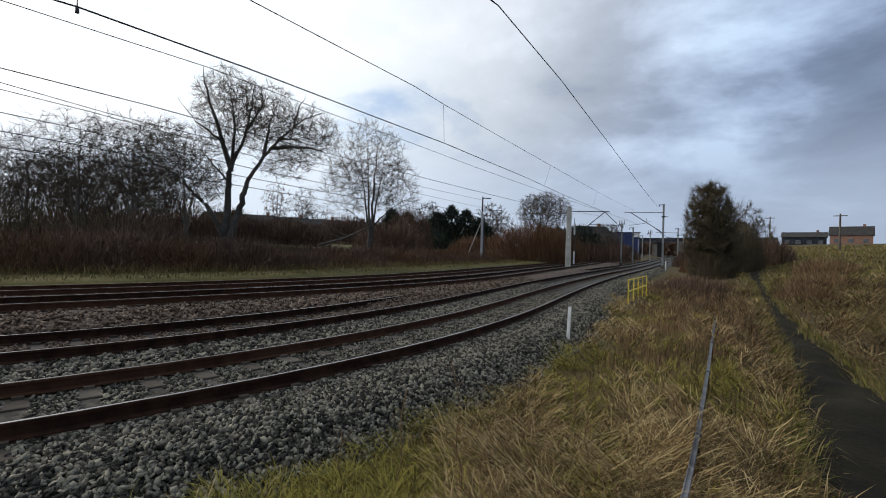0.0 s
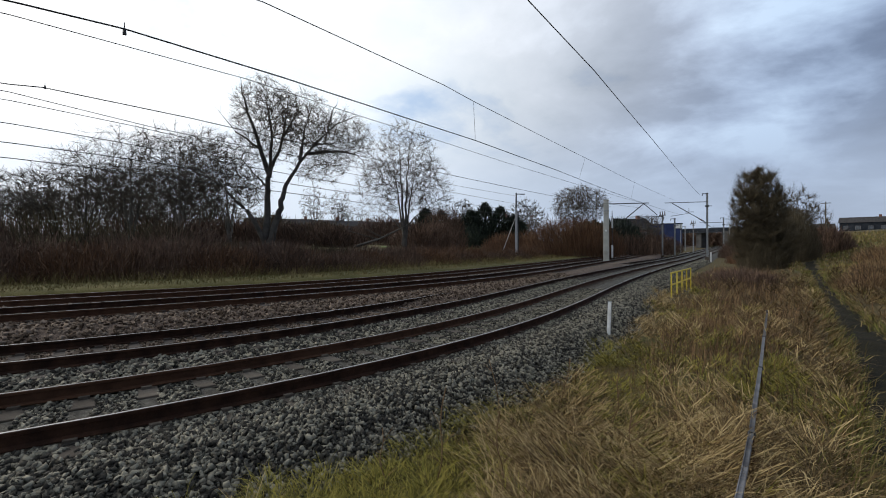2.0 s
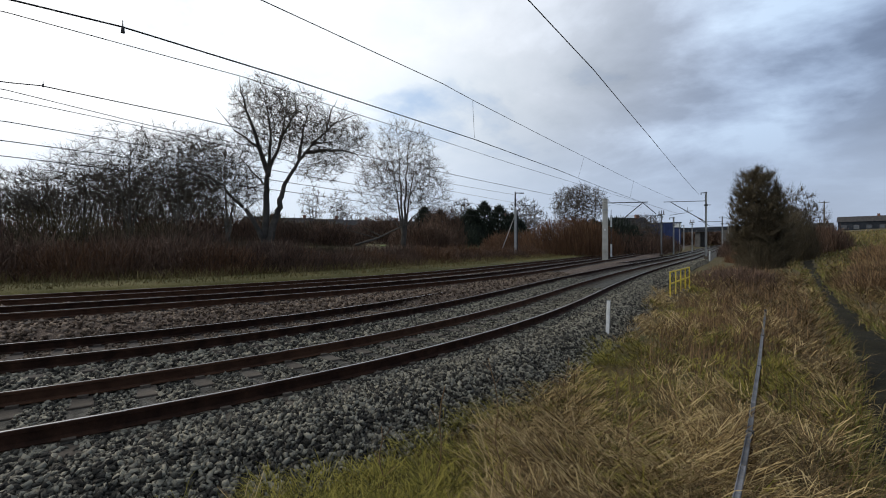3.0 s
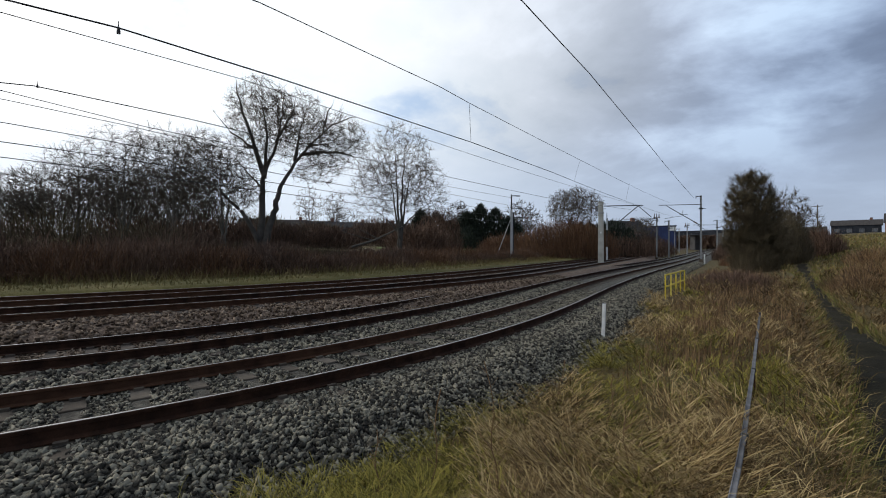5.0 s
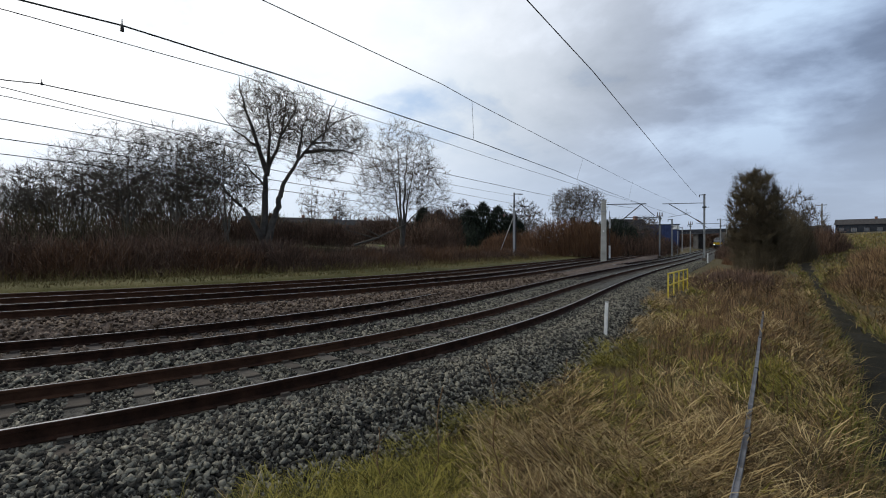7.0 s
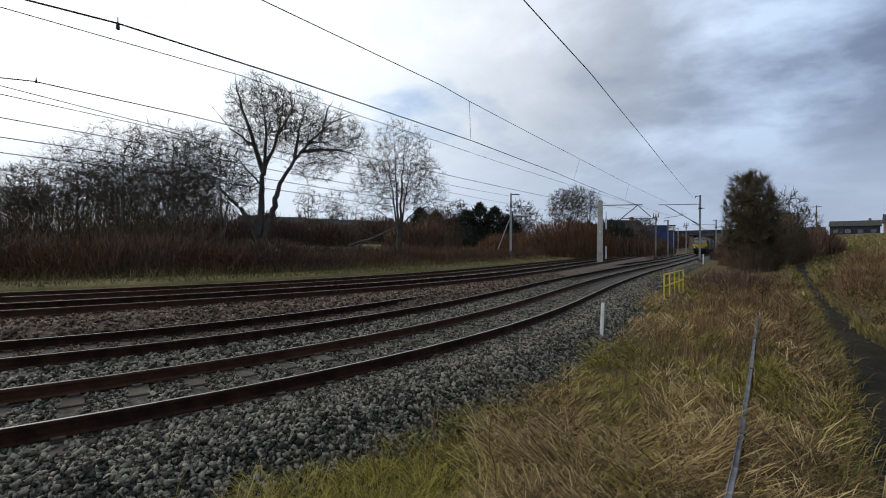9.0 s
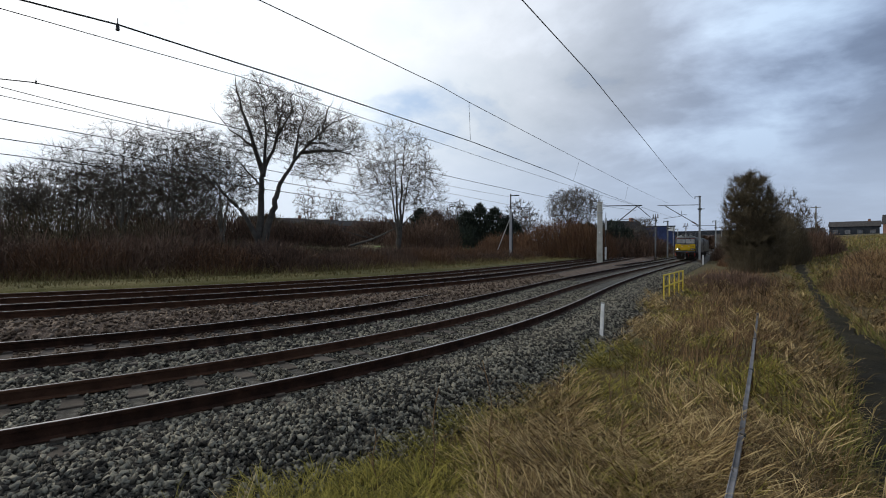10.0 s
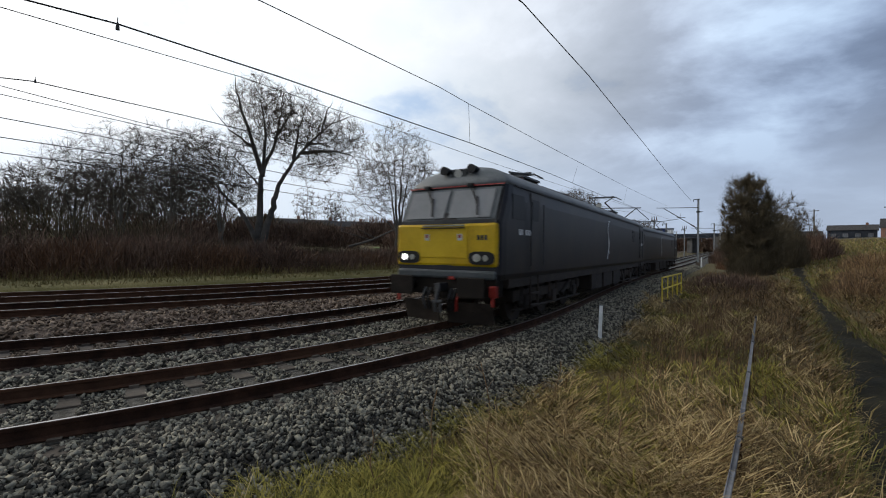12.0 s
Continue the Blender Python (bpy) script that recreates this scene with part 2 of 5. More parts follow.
def part(name, bm, material_used, parent, label="", smooth=False):
    """Links a bmesh as one mesh object under a thing or a part."""
    me = bpy.data.meshes.new(name)
    bm.to_mesh(me)
    bm.free()
    me.materials.append(material_used)
    if smooth:
        me.polygons.foreach_set("use_smooth", [True] * len(me.polygons))
    ob = new(name, me)
    ob.parent = parent
    return tagged(ob, label)


def thing(name, m, label, category, group="", kind=""):
    ob = new(name)
    ob.matrix_basis = m
    return tagged(ob, label, category, group, kind)


def box(bm, x, y, z, sx, sy, sz, bevel=0.0, turn=None):
    r = bmesh.ops.create_cube(bm, size=1.0)
    vs = r["verts"]
    bmesh.ops.scale(bm, vec=(sx, sy, sz), verts=vs)
    if bevel:
        es = list({e for v in vs for e in v.link_edges})
        r2 = bmesh.ops.bevel(bm, geom=es, offset=bevel, segments=2, affect="EDGES", profile=0.5)
        vs = list({v for f in r2["faces"] for v in f.verts} | {v for v in vs if v.is_valid})
    m = Matrix.Translation((x, y, z)) @ (turn if turn else Matrix())
    bmesh.ops.transform(bm, matrix=m, verts=vs)
    return vs


def rod(bm, a, b, r0, r1=None, sides=8):
    a, b = Vector(a), Vector(b)
    d = b - a
    m = Matrix.Translation((a + b) / 2) @ d.to_track_quat("Z", "Y").to_matrix().to_4x4()
    bmesh.ops.create_cone(bm, cap_ends=True, segments=sides, radius1=r0, radius2=r0 if r1 is None else r1, depth=d.length, matrix=m)


def made(*shapes):
    bm = bmesh.new()
    for kind, *args in shapes:
        (box if kind == "box" else rod)(bm, *args)
    return bm


# ---- the line of the tracks ----
KNOTS = np.array([-20, -10, 0, 8, 16, 30, 60, 120, 250])
BEND_FAST = np.array([0, 2.0, 6.05, 2.46, -0.50, -0.21, 0.03, -0.012, -0.012]) * 0.01
BEND_SLOW = np.array([0, 1.0, 1.76, 2.18, 1.67, -0.08, -0.026, -0.036, 0.0]) * 0.01
ALONG = np.arange(-60, 520, 0.25)


def line_of(bend):
    turn = np.cumsum(np.interp(ALONG, KNOTS, bend)) * 0.25
    turn -= turn[240]
    half = (turn[1:] + turn[:-1]) / 2
    x = -np.concatenate([[0], np.cumsum(np.sin(half)) * 0.25])
    y = np.concatenate([[0], np.cumsum(np.cos(half)) * 0.25])
    return turn, x - x[240] - 6.269, y - y[240]


FAST, SLOW = line_of(BEND_FAST), line_of(BEND_SLOW)


def rise(s):
    """The line climbs gently towards the bridge."""
    return 0.013 * 12 * np.log1p(np.exp(np.clip((np.asarray(s, float) - 78) / 12, -30, 30)))


def on(line, s, off=0.0, z=0.0):
    """Places along a line; off is to the left of it."""
    s = np.asarray(s, float)
    t = np.interp(s, ALONG, line[0])
    x = np.interp(s, ALONG, line[1]) - off * np.cos(t)
    y = np.interp(s, ALONG, line[2]) - off * np.sin(t)
    return np.stack([x, y, rise(s) + z], -1)


def heading(line, s):
    return float(np.interp(s, ALONG, line[0]))


TRACKS = [(FAST, 0.0, 0.0), (FAST, 2.992, 0.077), (SLOW, 6.961, 0.323), (SLOW, 10.24, 0.323)]
STEPS = np.concatenate([np.arange(-24, 40, 1.0), np.arange(40, 120, 3.0), np.arange(120, 400, 8.0)])


def sweep(line, steps, profile, closed=True):
    rings = [on(line, steps, o, z) for o, z in profile]
    n, k = len(steps), len(profile)
    verts = np.stack(rings, 1).reshape(-1, 3)
    faces = []
    for i in range(n - 1):
        for j in range(k if closed else k - 1):
            a, b = i * k + j, i * k + (j + 1) % k
            faces.append((a, b, b + k, a + k))
    return verts, faces


# ---- ground ----
LINE_PTS = np.stack([FAST[1], FAST[2]], 1)[160:2000:4]
LINE_DIR = FAST[0][160:2000:4]


def side_of(x, y):
    """Signed distance to the near track; the left side counts positive."""
    p = np.stack([np.ravel(x), np.ravel(y)], 1)
    out = np.empty(len(p))
    for i in range(0, len(p), 4000):
        d = p[i:i + 4000, None, :] - LINE_PTS[None]
        j = np.argmin((d ** 2).sum(-1), 1)
        q = d[np.arange(len(j)), j]
        t = LINE_DIR[j]
        sgn = -(q[:, 0] * np.cos(t) + q[:, 1] * np.sin(t))
        out[i:i + 4000] = np.sign(sgn) * np.hypot(q[:, 0], q[:, 1])
    return out.reshape(np.shape(x))


HEIGHT_SIDE = np.array([-200, -60, -30, -16, -11, -8, -4, -2.6, 3.5, 6, 9, 14, 18, 28, 45, 70, 120, 300])
HEIGHT = np.array([3.5, 1.5, 0.6, 0.1, -0.2, -0.32, -0.36, -0.5, -0.5, -0.25, -0.1, 0.30, 0.6, 1.5, 2.3, 3.3, 5.2, 6.0])


def ground_z(x, y):
    q = side_of(x, y)
    z = np.interp(q, HEIGHT_SIDE, HEIGHT)
    z = z + rise(0.94 * y - 0.34 * x - 2) * np.clip(1 - (np.abs(q) - 12) / 12, 0, 1)
    z = z + 3.3 * np.clip((y - 15) / 85, 0, 1.5) * np.clip((-q - 7) / 9, 0, 1)
    rough = 0.05 * np.sin(1.9 * x + 0.7 * y) * np.sin(1.3 * y - 0.6 * x) + 0.03 * np.sin(4.1 * x) * np.sin(3.7 * y + x)
    return z + rough * np.clip((np.abs(q - 4) - 6.6) / 1.5, 0, 1)


PATH_Y = [2.5, 4.66, 6.4, 8.1, 10.9, 14.75, 23.2, 47.5, 70, 90]
PATH_LEFT = [-0.4, -0.8, -1.15, -1.53, -2.16, -3.2, -5.5, -12.06, -19, -25]
PATH_RIGHT = [1.0, 0.6, 0.2, -0.25, -1.1, -2.35, -4.85, -11.4, -18.2, -24.1]


def build_ground():
    radii = 0.4 * 1.068 ** np.arange(0, 132)
    angles = np.linspace(0, 2 * np.pi, 241)[:-1]
    r, a = np.meshgrid(radii, angles, indexing="ij")
    x, y = r * np.cos(a), r * np.sin(a)
    z = ground_z(x, y)
    n = len(angles)
    verts = [(0, 0, float(z[0].mean()))] + list(zip(x.ravel().tolist(), y.ravel().tolist(), z.ravel().tolist()))
    faces = [(0, 1 + j, 1 + (j + 1) % n) for j in range(n)]
    for i in range(len(radii) - 1):
        for j in range(n):
            p, q = 1 + i * n + j, 1 + i * n + (j + 1) % n
            faces.append((p, p + n, q + n, q))
    tagged(new("ground", mesh_from("ground", verts, faces, M_GROUND, True)), "rough straw-coloured winter grassland with green mossy patches", "ground", kind="structure")
    # trodden mud path
    verts, faces = [], []
    for i, y in enumerate(2.5 * 36 ** np.linspace(0, 1, 160)):
        x0, x1 = np.interp(y, PATH_Y, PATH_LEFT), np.interp(y, PATH_Y, PATH_RIGHT)
        x0 += 0.06 * math.sin(3 * y) + 0.04 * math.sin(7.3 * y)
        x1 += 0.05 * math.sin(2.3 * y + 1) + 0.04 * math.sin(6.1 * y)
        for j in range(7):
            u = j / 3 - 1
            x = x0 + (x1 - x0) * j / 6
            verts.append((x, y, float(ground_z(np.array([x]), np.array([y]))[0]) + 0.035 - 0.06 * abs(u) ** 4))
    for i in range(159):
        for j in range(6):
            faces.append((i * 7 + j, i * 7 + j + 1, i * 7 + j + 8, i * 7 + j + 7))
    tagged(new("path", mesh_from("path", verts, faces, M_MUD, True)), "narrow dark muddy footpath trodden through dry grass", "path", kind="structure")


build_ground()


def build_beds():
    v, f = sweep(FAST, STEPS, [(-2.75, -0.56), (-2.35, -0.44), (-1.95, -0.27), (-1.65, -0.20), (-0.9, -0.205), (0.9, -0.195), (1.5, -0.16), (2.1, -0.12),
                               (3.9, -0.11), (4.4, -0.12), (4.9, -0.22), (5.6, -0.34)], False)
    tagged(new("ballast_bed", mesh_from("ballast_bed", v, f, M_BED, True)), "grey stone ballast bed under two railway tracks", "ballast", kind="structure")
    v, f = sweep(SLOW, STEPS, [(4.2, -0.25), (4.7, -0.02), (5.2, 0.10), (5.8, 0.14), (8.6, 0.135), (11.6, 0.14), (12.1, 0.22), (13.6, 0.28)], False)
    tagged(new("ballast_bed", mesh_from("ballast_bed", v, f, M_BEDOLD, True)), "rust-stained older ballast bed under two slow tracks", "ballast", kind="structure")
    v, f = sweep(SLOW, STEPS, [(11.7, 0.10), (12.0, 0.33), (12.6, 0.40), (14.5, 0.42), (16.0, 0.30)], False)
    tagged(new("verge", mesh_from("verge", v, f, M_VERGE, True)), "strip of pale green grass along the far track", "verge", kind="structure")


M_VERGE = material("pale_verge_grass", [(0.085, 0.075, 0.018), (0.13, 0.108, 0.032), (0.20, 0.155, 0.065)], 1.0, scale=0.5, fine=9, bump=0.8, depth=0.08)
build_beds()

RAIL_SHAPE = [(-0.075, -0.16), (-0.075, -0.148), (-0.012, -0.13), (-0.012, -0.045), (-0.036, -0.034), (-0.036, -0.006), (-0.028, 0.0),
              (0.028, 0.0), (0.036, -0.006), (0.036, -0.034), (0.012, -0.045), (0.012, -0.13), (0.075, -0.148), (0.075, -0.16)]


def sleeper_mesh(material_used):
    bm = bmesh.new()
    for x in (-0.75, 0.75):
        box(bm, x, 0, -0.05, 0.95, 0.25, 0.16, 0.015)
    box(bm, 0, 0, -0.07, 0.62, 0.22, 0.12)
    for x in (-0.86, -0.64, 0.64, 0.86):
        box(bm, x, 0, 0.045, 0.06, 0.11, 0.04)
    me = bpy.data.meshes.new("sleeper")
    bm.to_mesh(me)
    bm.free()
    me.materials.append(material_used)
    return me


def build_tracks():
    clean, stained = sleeper_mesh(M_SLEEPER), sleeper_mesh(M_SLEEPERBROWN)
    words = ["near main track with shiny rail heads and concrete sleepers", "second main track with rusty rail sides and concrete sleepers",
             "slow track with brown rusty rails on stained ballast", "farthest slow track with brown rusty rails beside the verge"]
    for k, (line, off, z) in enumerate(TRACKS):
        track = thing("railway_track", Matrix(), words[k], "railway track", "four parallel tracks", "structure")
        for side in (-0.7525, 0.7525):
            v, f = sweep(line, STEPS, [(off + side + o, z + h) for o, h in RAIL_SHAPE])
            rail = new("rail", mesh_from("rail", v, f, M_RUST))
            rail.parent = track
            v, f = sweep(line, STEPS, [(off + side + o, z + h) for o, h in ((-0.026, 0.001), (-0.021, 0.003), (0.004, 0.003), (0.009, 0.001))])
            head = new("rail_head", mesh_from("rail_head", v, f, M_RAILTOP))
            head.parent = rail
            tagged(head, "polished running surface")
        for s in np.arange(-14, 66, 0.65):
            p = on(line, s, off, z - 0.205)
            ob = new("sleeper", stained if k else clean)
            ob.parent = track
            ob.matrix_basis = pose(*p, RNG.normal(0, 0.3), RNG.normal(0, 0.3), math.degrees(heading(line, s)) + RNG.normal(0, 0.5))


build_tracks()


def stones(name, line, lo, hi, o0, o1, per_m2, size, profile, label, clear=False, stone=M_STONE):
    """Loose angular stones scattered on a bed."""
    n = int((hi - lo) * (o1 - o0) * per_m2)
    s, o = RNG.uniform(lo, hi, n), RNG.uniform(o0, o1, n)
    keep = np.ones(n, bool)
    if clear:
        keep = np.abs((s + 14 + 0.325) % 0.65 - 0.325) > 0.10
    p = on(line, s, o)
    p[:, 2] = np.interp(o, [a for a, _ in profile], [b for _, b in profile])
    base = np.array([(-1, -1, -1), (1, -1, -1), (1, 1, -1), (-1, 1, -1), (-1, -1, 1), (1, -1, 1), (1, 1, 1), (-1, 1, 1)], float)
    tri = np.array([(0, 2, 1), (0, 3, 2), (4, 5, 6), (4, 6, 7), (0, 1, 5), (0, 5, 4), (1, 2, 6), (1, 6, 5), (2, 3, 7), (2, 7, 6), (3, 0, 4), (3, 4, 7)])
    p = p[keep]
    n = len(p)
    v = base[None] * (1 + RNG.uniform(-0.55, 0.2, (n, 8, 3)))
    v *= (size * RNG.uniform(0.55, 1.3, (n, 1, 1))) * np.array([1.15, 0.85, 0.5]) * RNG.uniform(0.75, 1.25, (n, 1, 3)) * 0.5
    q = RNG.normal(size=(n, 4))
    q /= np.linalg.norm(q, axis=1)[:, None]
    w, x, y, z = q.T
    rot = np.stack([1 - 2 * (y * y + z * z), 2 * (x * y - w * z), 2 * (x * z + w * y), 2 * (x * y + w * z), 1 - 2 * (x * x + z * z), 2 * (y * z - w * x),
                    2 * (x * z - w * y), 2 * (y * z + w * x), 1 - 2 * (x * x + y * y)], 1).reshape(n, 3, 3)
    v = np.einsum("nij,nkj->nki", rot, v) + p[:, None, :] + RNG.uniform(-0.2, 0.35, (n, 1, 1)) * size * np.array([0, 0, 1])
    t = tri[None] + (np.arange(n) * 8)[:, None, None]
    tagged(new(name, mesh_arrays(name, v.reshape(-1, 3), t.reshape(-1, 3), stone)), label, "ballast", kind="stuff")


SHOULDER = [(-2.75, -0.54), (-2.35, -0.43), (-1.95, -0.26), (-1.65, -0.195), (-0.9, -0.20), (0.9, -0.19), (1.5, -0.155), (2.1, -0.115), (3.9, -0.105), (4.6, -0.14)]


def build_stones():
    stones("ballast_stones", FAST, -5, 9, -2.6, -0.82, 1300, 0.055, SHOULDER, "grey angular ballast stones on the track shoulder")
    stones("ballast_stones", FAST, 9, 22, -2.6, -0.82, 700, 0.066, SHOULDER, "grey angular ballast stones on the track shoulder")
    stones("ballast_stones", FAST, 22, 70, -2.5, -0.82, 260, 0.085, SHOULDER, "grey angular ballast stones on the track shoulder")
    stones("ballast_stones", FAST, -5, 22, 0.82, 2.15, 600, 0.064, SHOULDER, "grey ballast stones heaped between the two near tracks")
    stones("ballast_stones", FAST, -5, 18, -0.68, 0.68, 800, 0.045, SHOULDER, "ballast stones lying between the rails and sleepers", True)
    stones("ballast_stones", FAST, -5, 18, 2.3, 3.7, 420, 0.045, SHOULDER, "brown dusty ballast stones between the rails", True, M_STONEBROWN)
    stones("ballast_stones", FAST, -6, 24, 3.8, 5.0, 160, 0.06, SHOULDER, "ballast stones beside the second track", stone=M_STONEBROWN)
    stones("ballast_stones", SLOW, -8, 24, 4.3, 6.1, 150, 0.07, [(4.2, -0.25), (4.7, -0.02), (5.2, 0.10), (6.1, 0.14)], "ballast stones on the slow track shoulder", stone=M_STONEBROWN)
    stones("ballast_stones", SLOW, -8, 24, 7.8, 9.4, 120, 0.07, [(7, 0.14), (9.5, 0.14)], "ballast stones between the slow tracks", stone=M_STONEBROWN)


build_stones()

# ---- overhead line ----


def polyline_tube(name, pts, r, material_used, parent=None, sides=5):
    cu = bpy.data.curves.new(name, "CURVE")
    cu.dimensions, cu.bevel_depth, cu.bevel_resolution = "3D", r, 1
    sp = cu.splines.new("POLY")
    sp.points.add(len(pts) - 1)
    for p, q in zip(sp.points, pts):
        p.co = (*q, 1)
    cu.materials.append(material_used)
    ob = new(name, cu)
    ob.parent = parent
    return ob


def smooth_points(pts, n=4):
    """Points added along each span, with a little sag."""
    out = []
    for a, b in zip(pts[:-1], pts[1:]):
        a, b = Vector(a), Vector(b)
        for k in range(n):
            u = k / n
            out.append(a.lerp(b, u) - Vector((0, 0, 0.00025 * (b - a).length ** 2 * u * (1 - u))))
    return out + [Vector(pts[-1])]


NEAR_WIRES = [
    ("feeder_wire", 0.022, "thick dark feeder wire strung between mast tops", [(-7.6, 3.0, 8.55), (-8.5, 9.2, 8.60), (-10.4, 15.1, 8.60), (-15.0, 27.8, 8.80), (-28.1, 65.2, 8.89)]),
    ("catenary_wire", 0.012, "thin catenary wire sagging above the near track", [(-8.2, -4.0, 6.2), (-8.55, 2.2, 6.22), (-10.1, 7.5, 6.30), (-10.9, 9.3, 6.40), (-15.5, 21.6, 6.80), (-30.4, 63.0, 8.21)]),
    ("contact_wire", 0.016, "dark contact wire above the near track", [(-8.6, -6.0, 5.05), (-8.4, -1.1, 5.06), (-8.42, 0.1, 5.06), (-8.9, 2.6, 5.04), (-11.1, 9.6, 5.20), (-14.3, 17.7, 5.50), (-18.8, 29.1, 5.80), (-29.9, 63.3, 6.20)]),
    ("catenary_wire", 0.012, "thin catenary wire above the second track", [(-12.1, -6.0, 6.37), (-12.3, -1.7, 6.37), (-13.1, 2.9, 6.37), (-14.4, 7.2, 6.34), (-15.9, 11.8, 6.40), (-18.1, 18.0, 6.50), (-25.4, 45.4, 6.40)]),
    ("contact_wire", 0.02, "dark contact wire above the second track", [(-17.8, -2.5, 6.46), (-17.9, -1.8, 6.55), (-18.4, 2.2, 6.42), (-19.1, 5.9, 6.27), (-22.5, 16.7, 6.38), (-26.9, 32.3, 6.47), (-29.3, 52.4, 6.50)]),
]
FAR_WIRES = [
    ("catenary_wire", 0.016, "thin catenary wire above the slow track", [(-19.8, -2.8, 6.75), (-20.0, 1.2, 6.26), (-22.0, 6.8, 6.28), (-28.0, 21.0, 6.75), (-34.8, 35.9, 7.45)]),
    ("contact_wire", 0.016, "thin contact wire above the slow track", [(-20.8, -2.9, 6.72), (-21.0, 0.6, 6.45), (-22.9, 7.1, 6.10), (-28.0, 21.0, 6.17), (-34.8, 35.9, 6.56)]),
    ("catenary_wire", 0.02, "catenary wire above the outer slow track", [(-21.8, -3.0, 6.14), (-22.0, -0.1, 5.97), (-22.9, 7.1, 5.47), (-28.0, 21.0, 5.41), (-34.8, 35.9, 5.80)]),
    ("return_wire", 0.02, "dark return wire on the far masts", [(-20.8, -2.9, 5.28), (-21.0, -0.1, 5.18), (-22.9, 7.1, 4.98), (-28.0, 21.0, 4.92), (-34.8, 35.9, 5.17)]),
    ("contact_wire", 0.02, "contact wire above the outer slow track", [(-21.8, -3.0, 4.91), (-22.0, -0.2, 4.80), (-22.9, 7.1, 4.51), (-28.0, 21.0, 4.38), (-34.8, 35.9, 4.60)]),
]


def build_wires():
    for name, r, label, pts in NEAR_WIRES + FAR_WIRES:
        a, b = Vector(pts[0]), Vector(pts[1])
        back = a + (a - b).normalized() * 7
        back.z = a.z + 0.4 * (back.z - a.z)
        w = polyline_tube(name, smooth_points([back[:]] + pts), r * 0.8, M_WIRE)
        tagged(w, label, "overhead wire", "overhead wires")
    # droppers hang between catenary and contact wire
    for a, b in (((-10.9, 9.3, 6.38), (-11.05, 9.5, 5.22)), ((-15.5, 21.6, 6.78), (-15.75, 21.4, 5.62)), ((-20.5, 35.5, 7.3), (-20.9, 35.6, 5.9)),):
        tagged(polyline_tube("dropper", [a, b], 0.006, M_WIRE), "short thin dropper between overhead wires", "overhead wire", "droppers")
    for p in ((-8.42, 0.1, 5.0), (-17.92, -1.75, 6.55)):
        c = thing("wire_clamp", pose(*p), "small dark clamp on an overhead wire", "wire clamp", "wire clamps")
        part("clamp_body", made(("rod", (0, 0, -0.03), (0, 0, 0.07), 0.028, 0.02)), M_WIRE, c)
        part("pin", made(("rod", (0, 0, 0.07), (0, 0, 0.16), 0.008, 0.006, 6)), M_WIRE, c)


build_wires()


def steel_mast(x, y, z0, z1, turn, label, arm=0.0, wide=0.20, group="overhead line masts"):
    """H-section mast; the arm reaches along local -x."""
    t = thing("overhead_mast", pose(x, y, z0, 0, 0, turn), label, "overhead mast", group)
    h = z1 - z0
    part("post", made(("box", -wide / 2, 0, h / 2, 0.018, wide, h), ("box", wide / 2, 0, h / 2, 0.018, wide, h), ("box", 0, 0, h / 2, wide, 0.014, h)), M_STEEL, t)
    part("base_plate", made(("box", 0, 0, 0.0, wide * 2.4, wide * 2.4, 0.5, 0.02)), M_SLEEPER, t, "concrete mast foundation")
    part("top_cap", made(("box", -0.25, 0, h - 0.1, 0.8, 0.1, 0.1), ("rod", (-0.6, 0, h - 0.1), (-0.6, 0, h - 0.4), 0.05)), M_DARKSTEEL, t)
    part("clamp_band", made(("box", 0, 0, h * 0.80, wide * 2.2, wide * 1.6, 0.18), ("rod", (0.2, 0, h * 0.8), (0.6, 0, h * 0.8), 0.04)), M_DARKSTEEL, t)
    if arm:
        part("top_arm", made(("rod", (0, 0, h * 0.865), (-arm, 0, h * 0.88), 0.05, 0.045)), M_DARKSTEEL, t)
        part("strut", made(("rod", (0, 0, h * 0.54), (-arm * 0.82, 0, h * 0.87), 0.055)), M_DARKSTEEL, t)
        part("insulator", made(("rod", (-arm * 0.08, 0, h * 0.572), (-arm * 0.17, 0, h * 0.608), 0.10)), M_INSUL, t)
        part("registration_arm", made(("rod", (-arm * 0.42, 0, h * 0.70), (-arm * 0.85, 0, h * 0.665), 0.03), ("rod", (-arm * 0.42, 0, h * 0.70), (-arm * 0.42, 0, h * 0.78), 0.03),
                                      ("rod", (-arm * 0.3, 0, h * 0.72), (-arm * 0.5, 0, h * 0.72), 0.035)), M_DARKSTEEL, t)
    return t


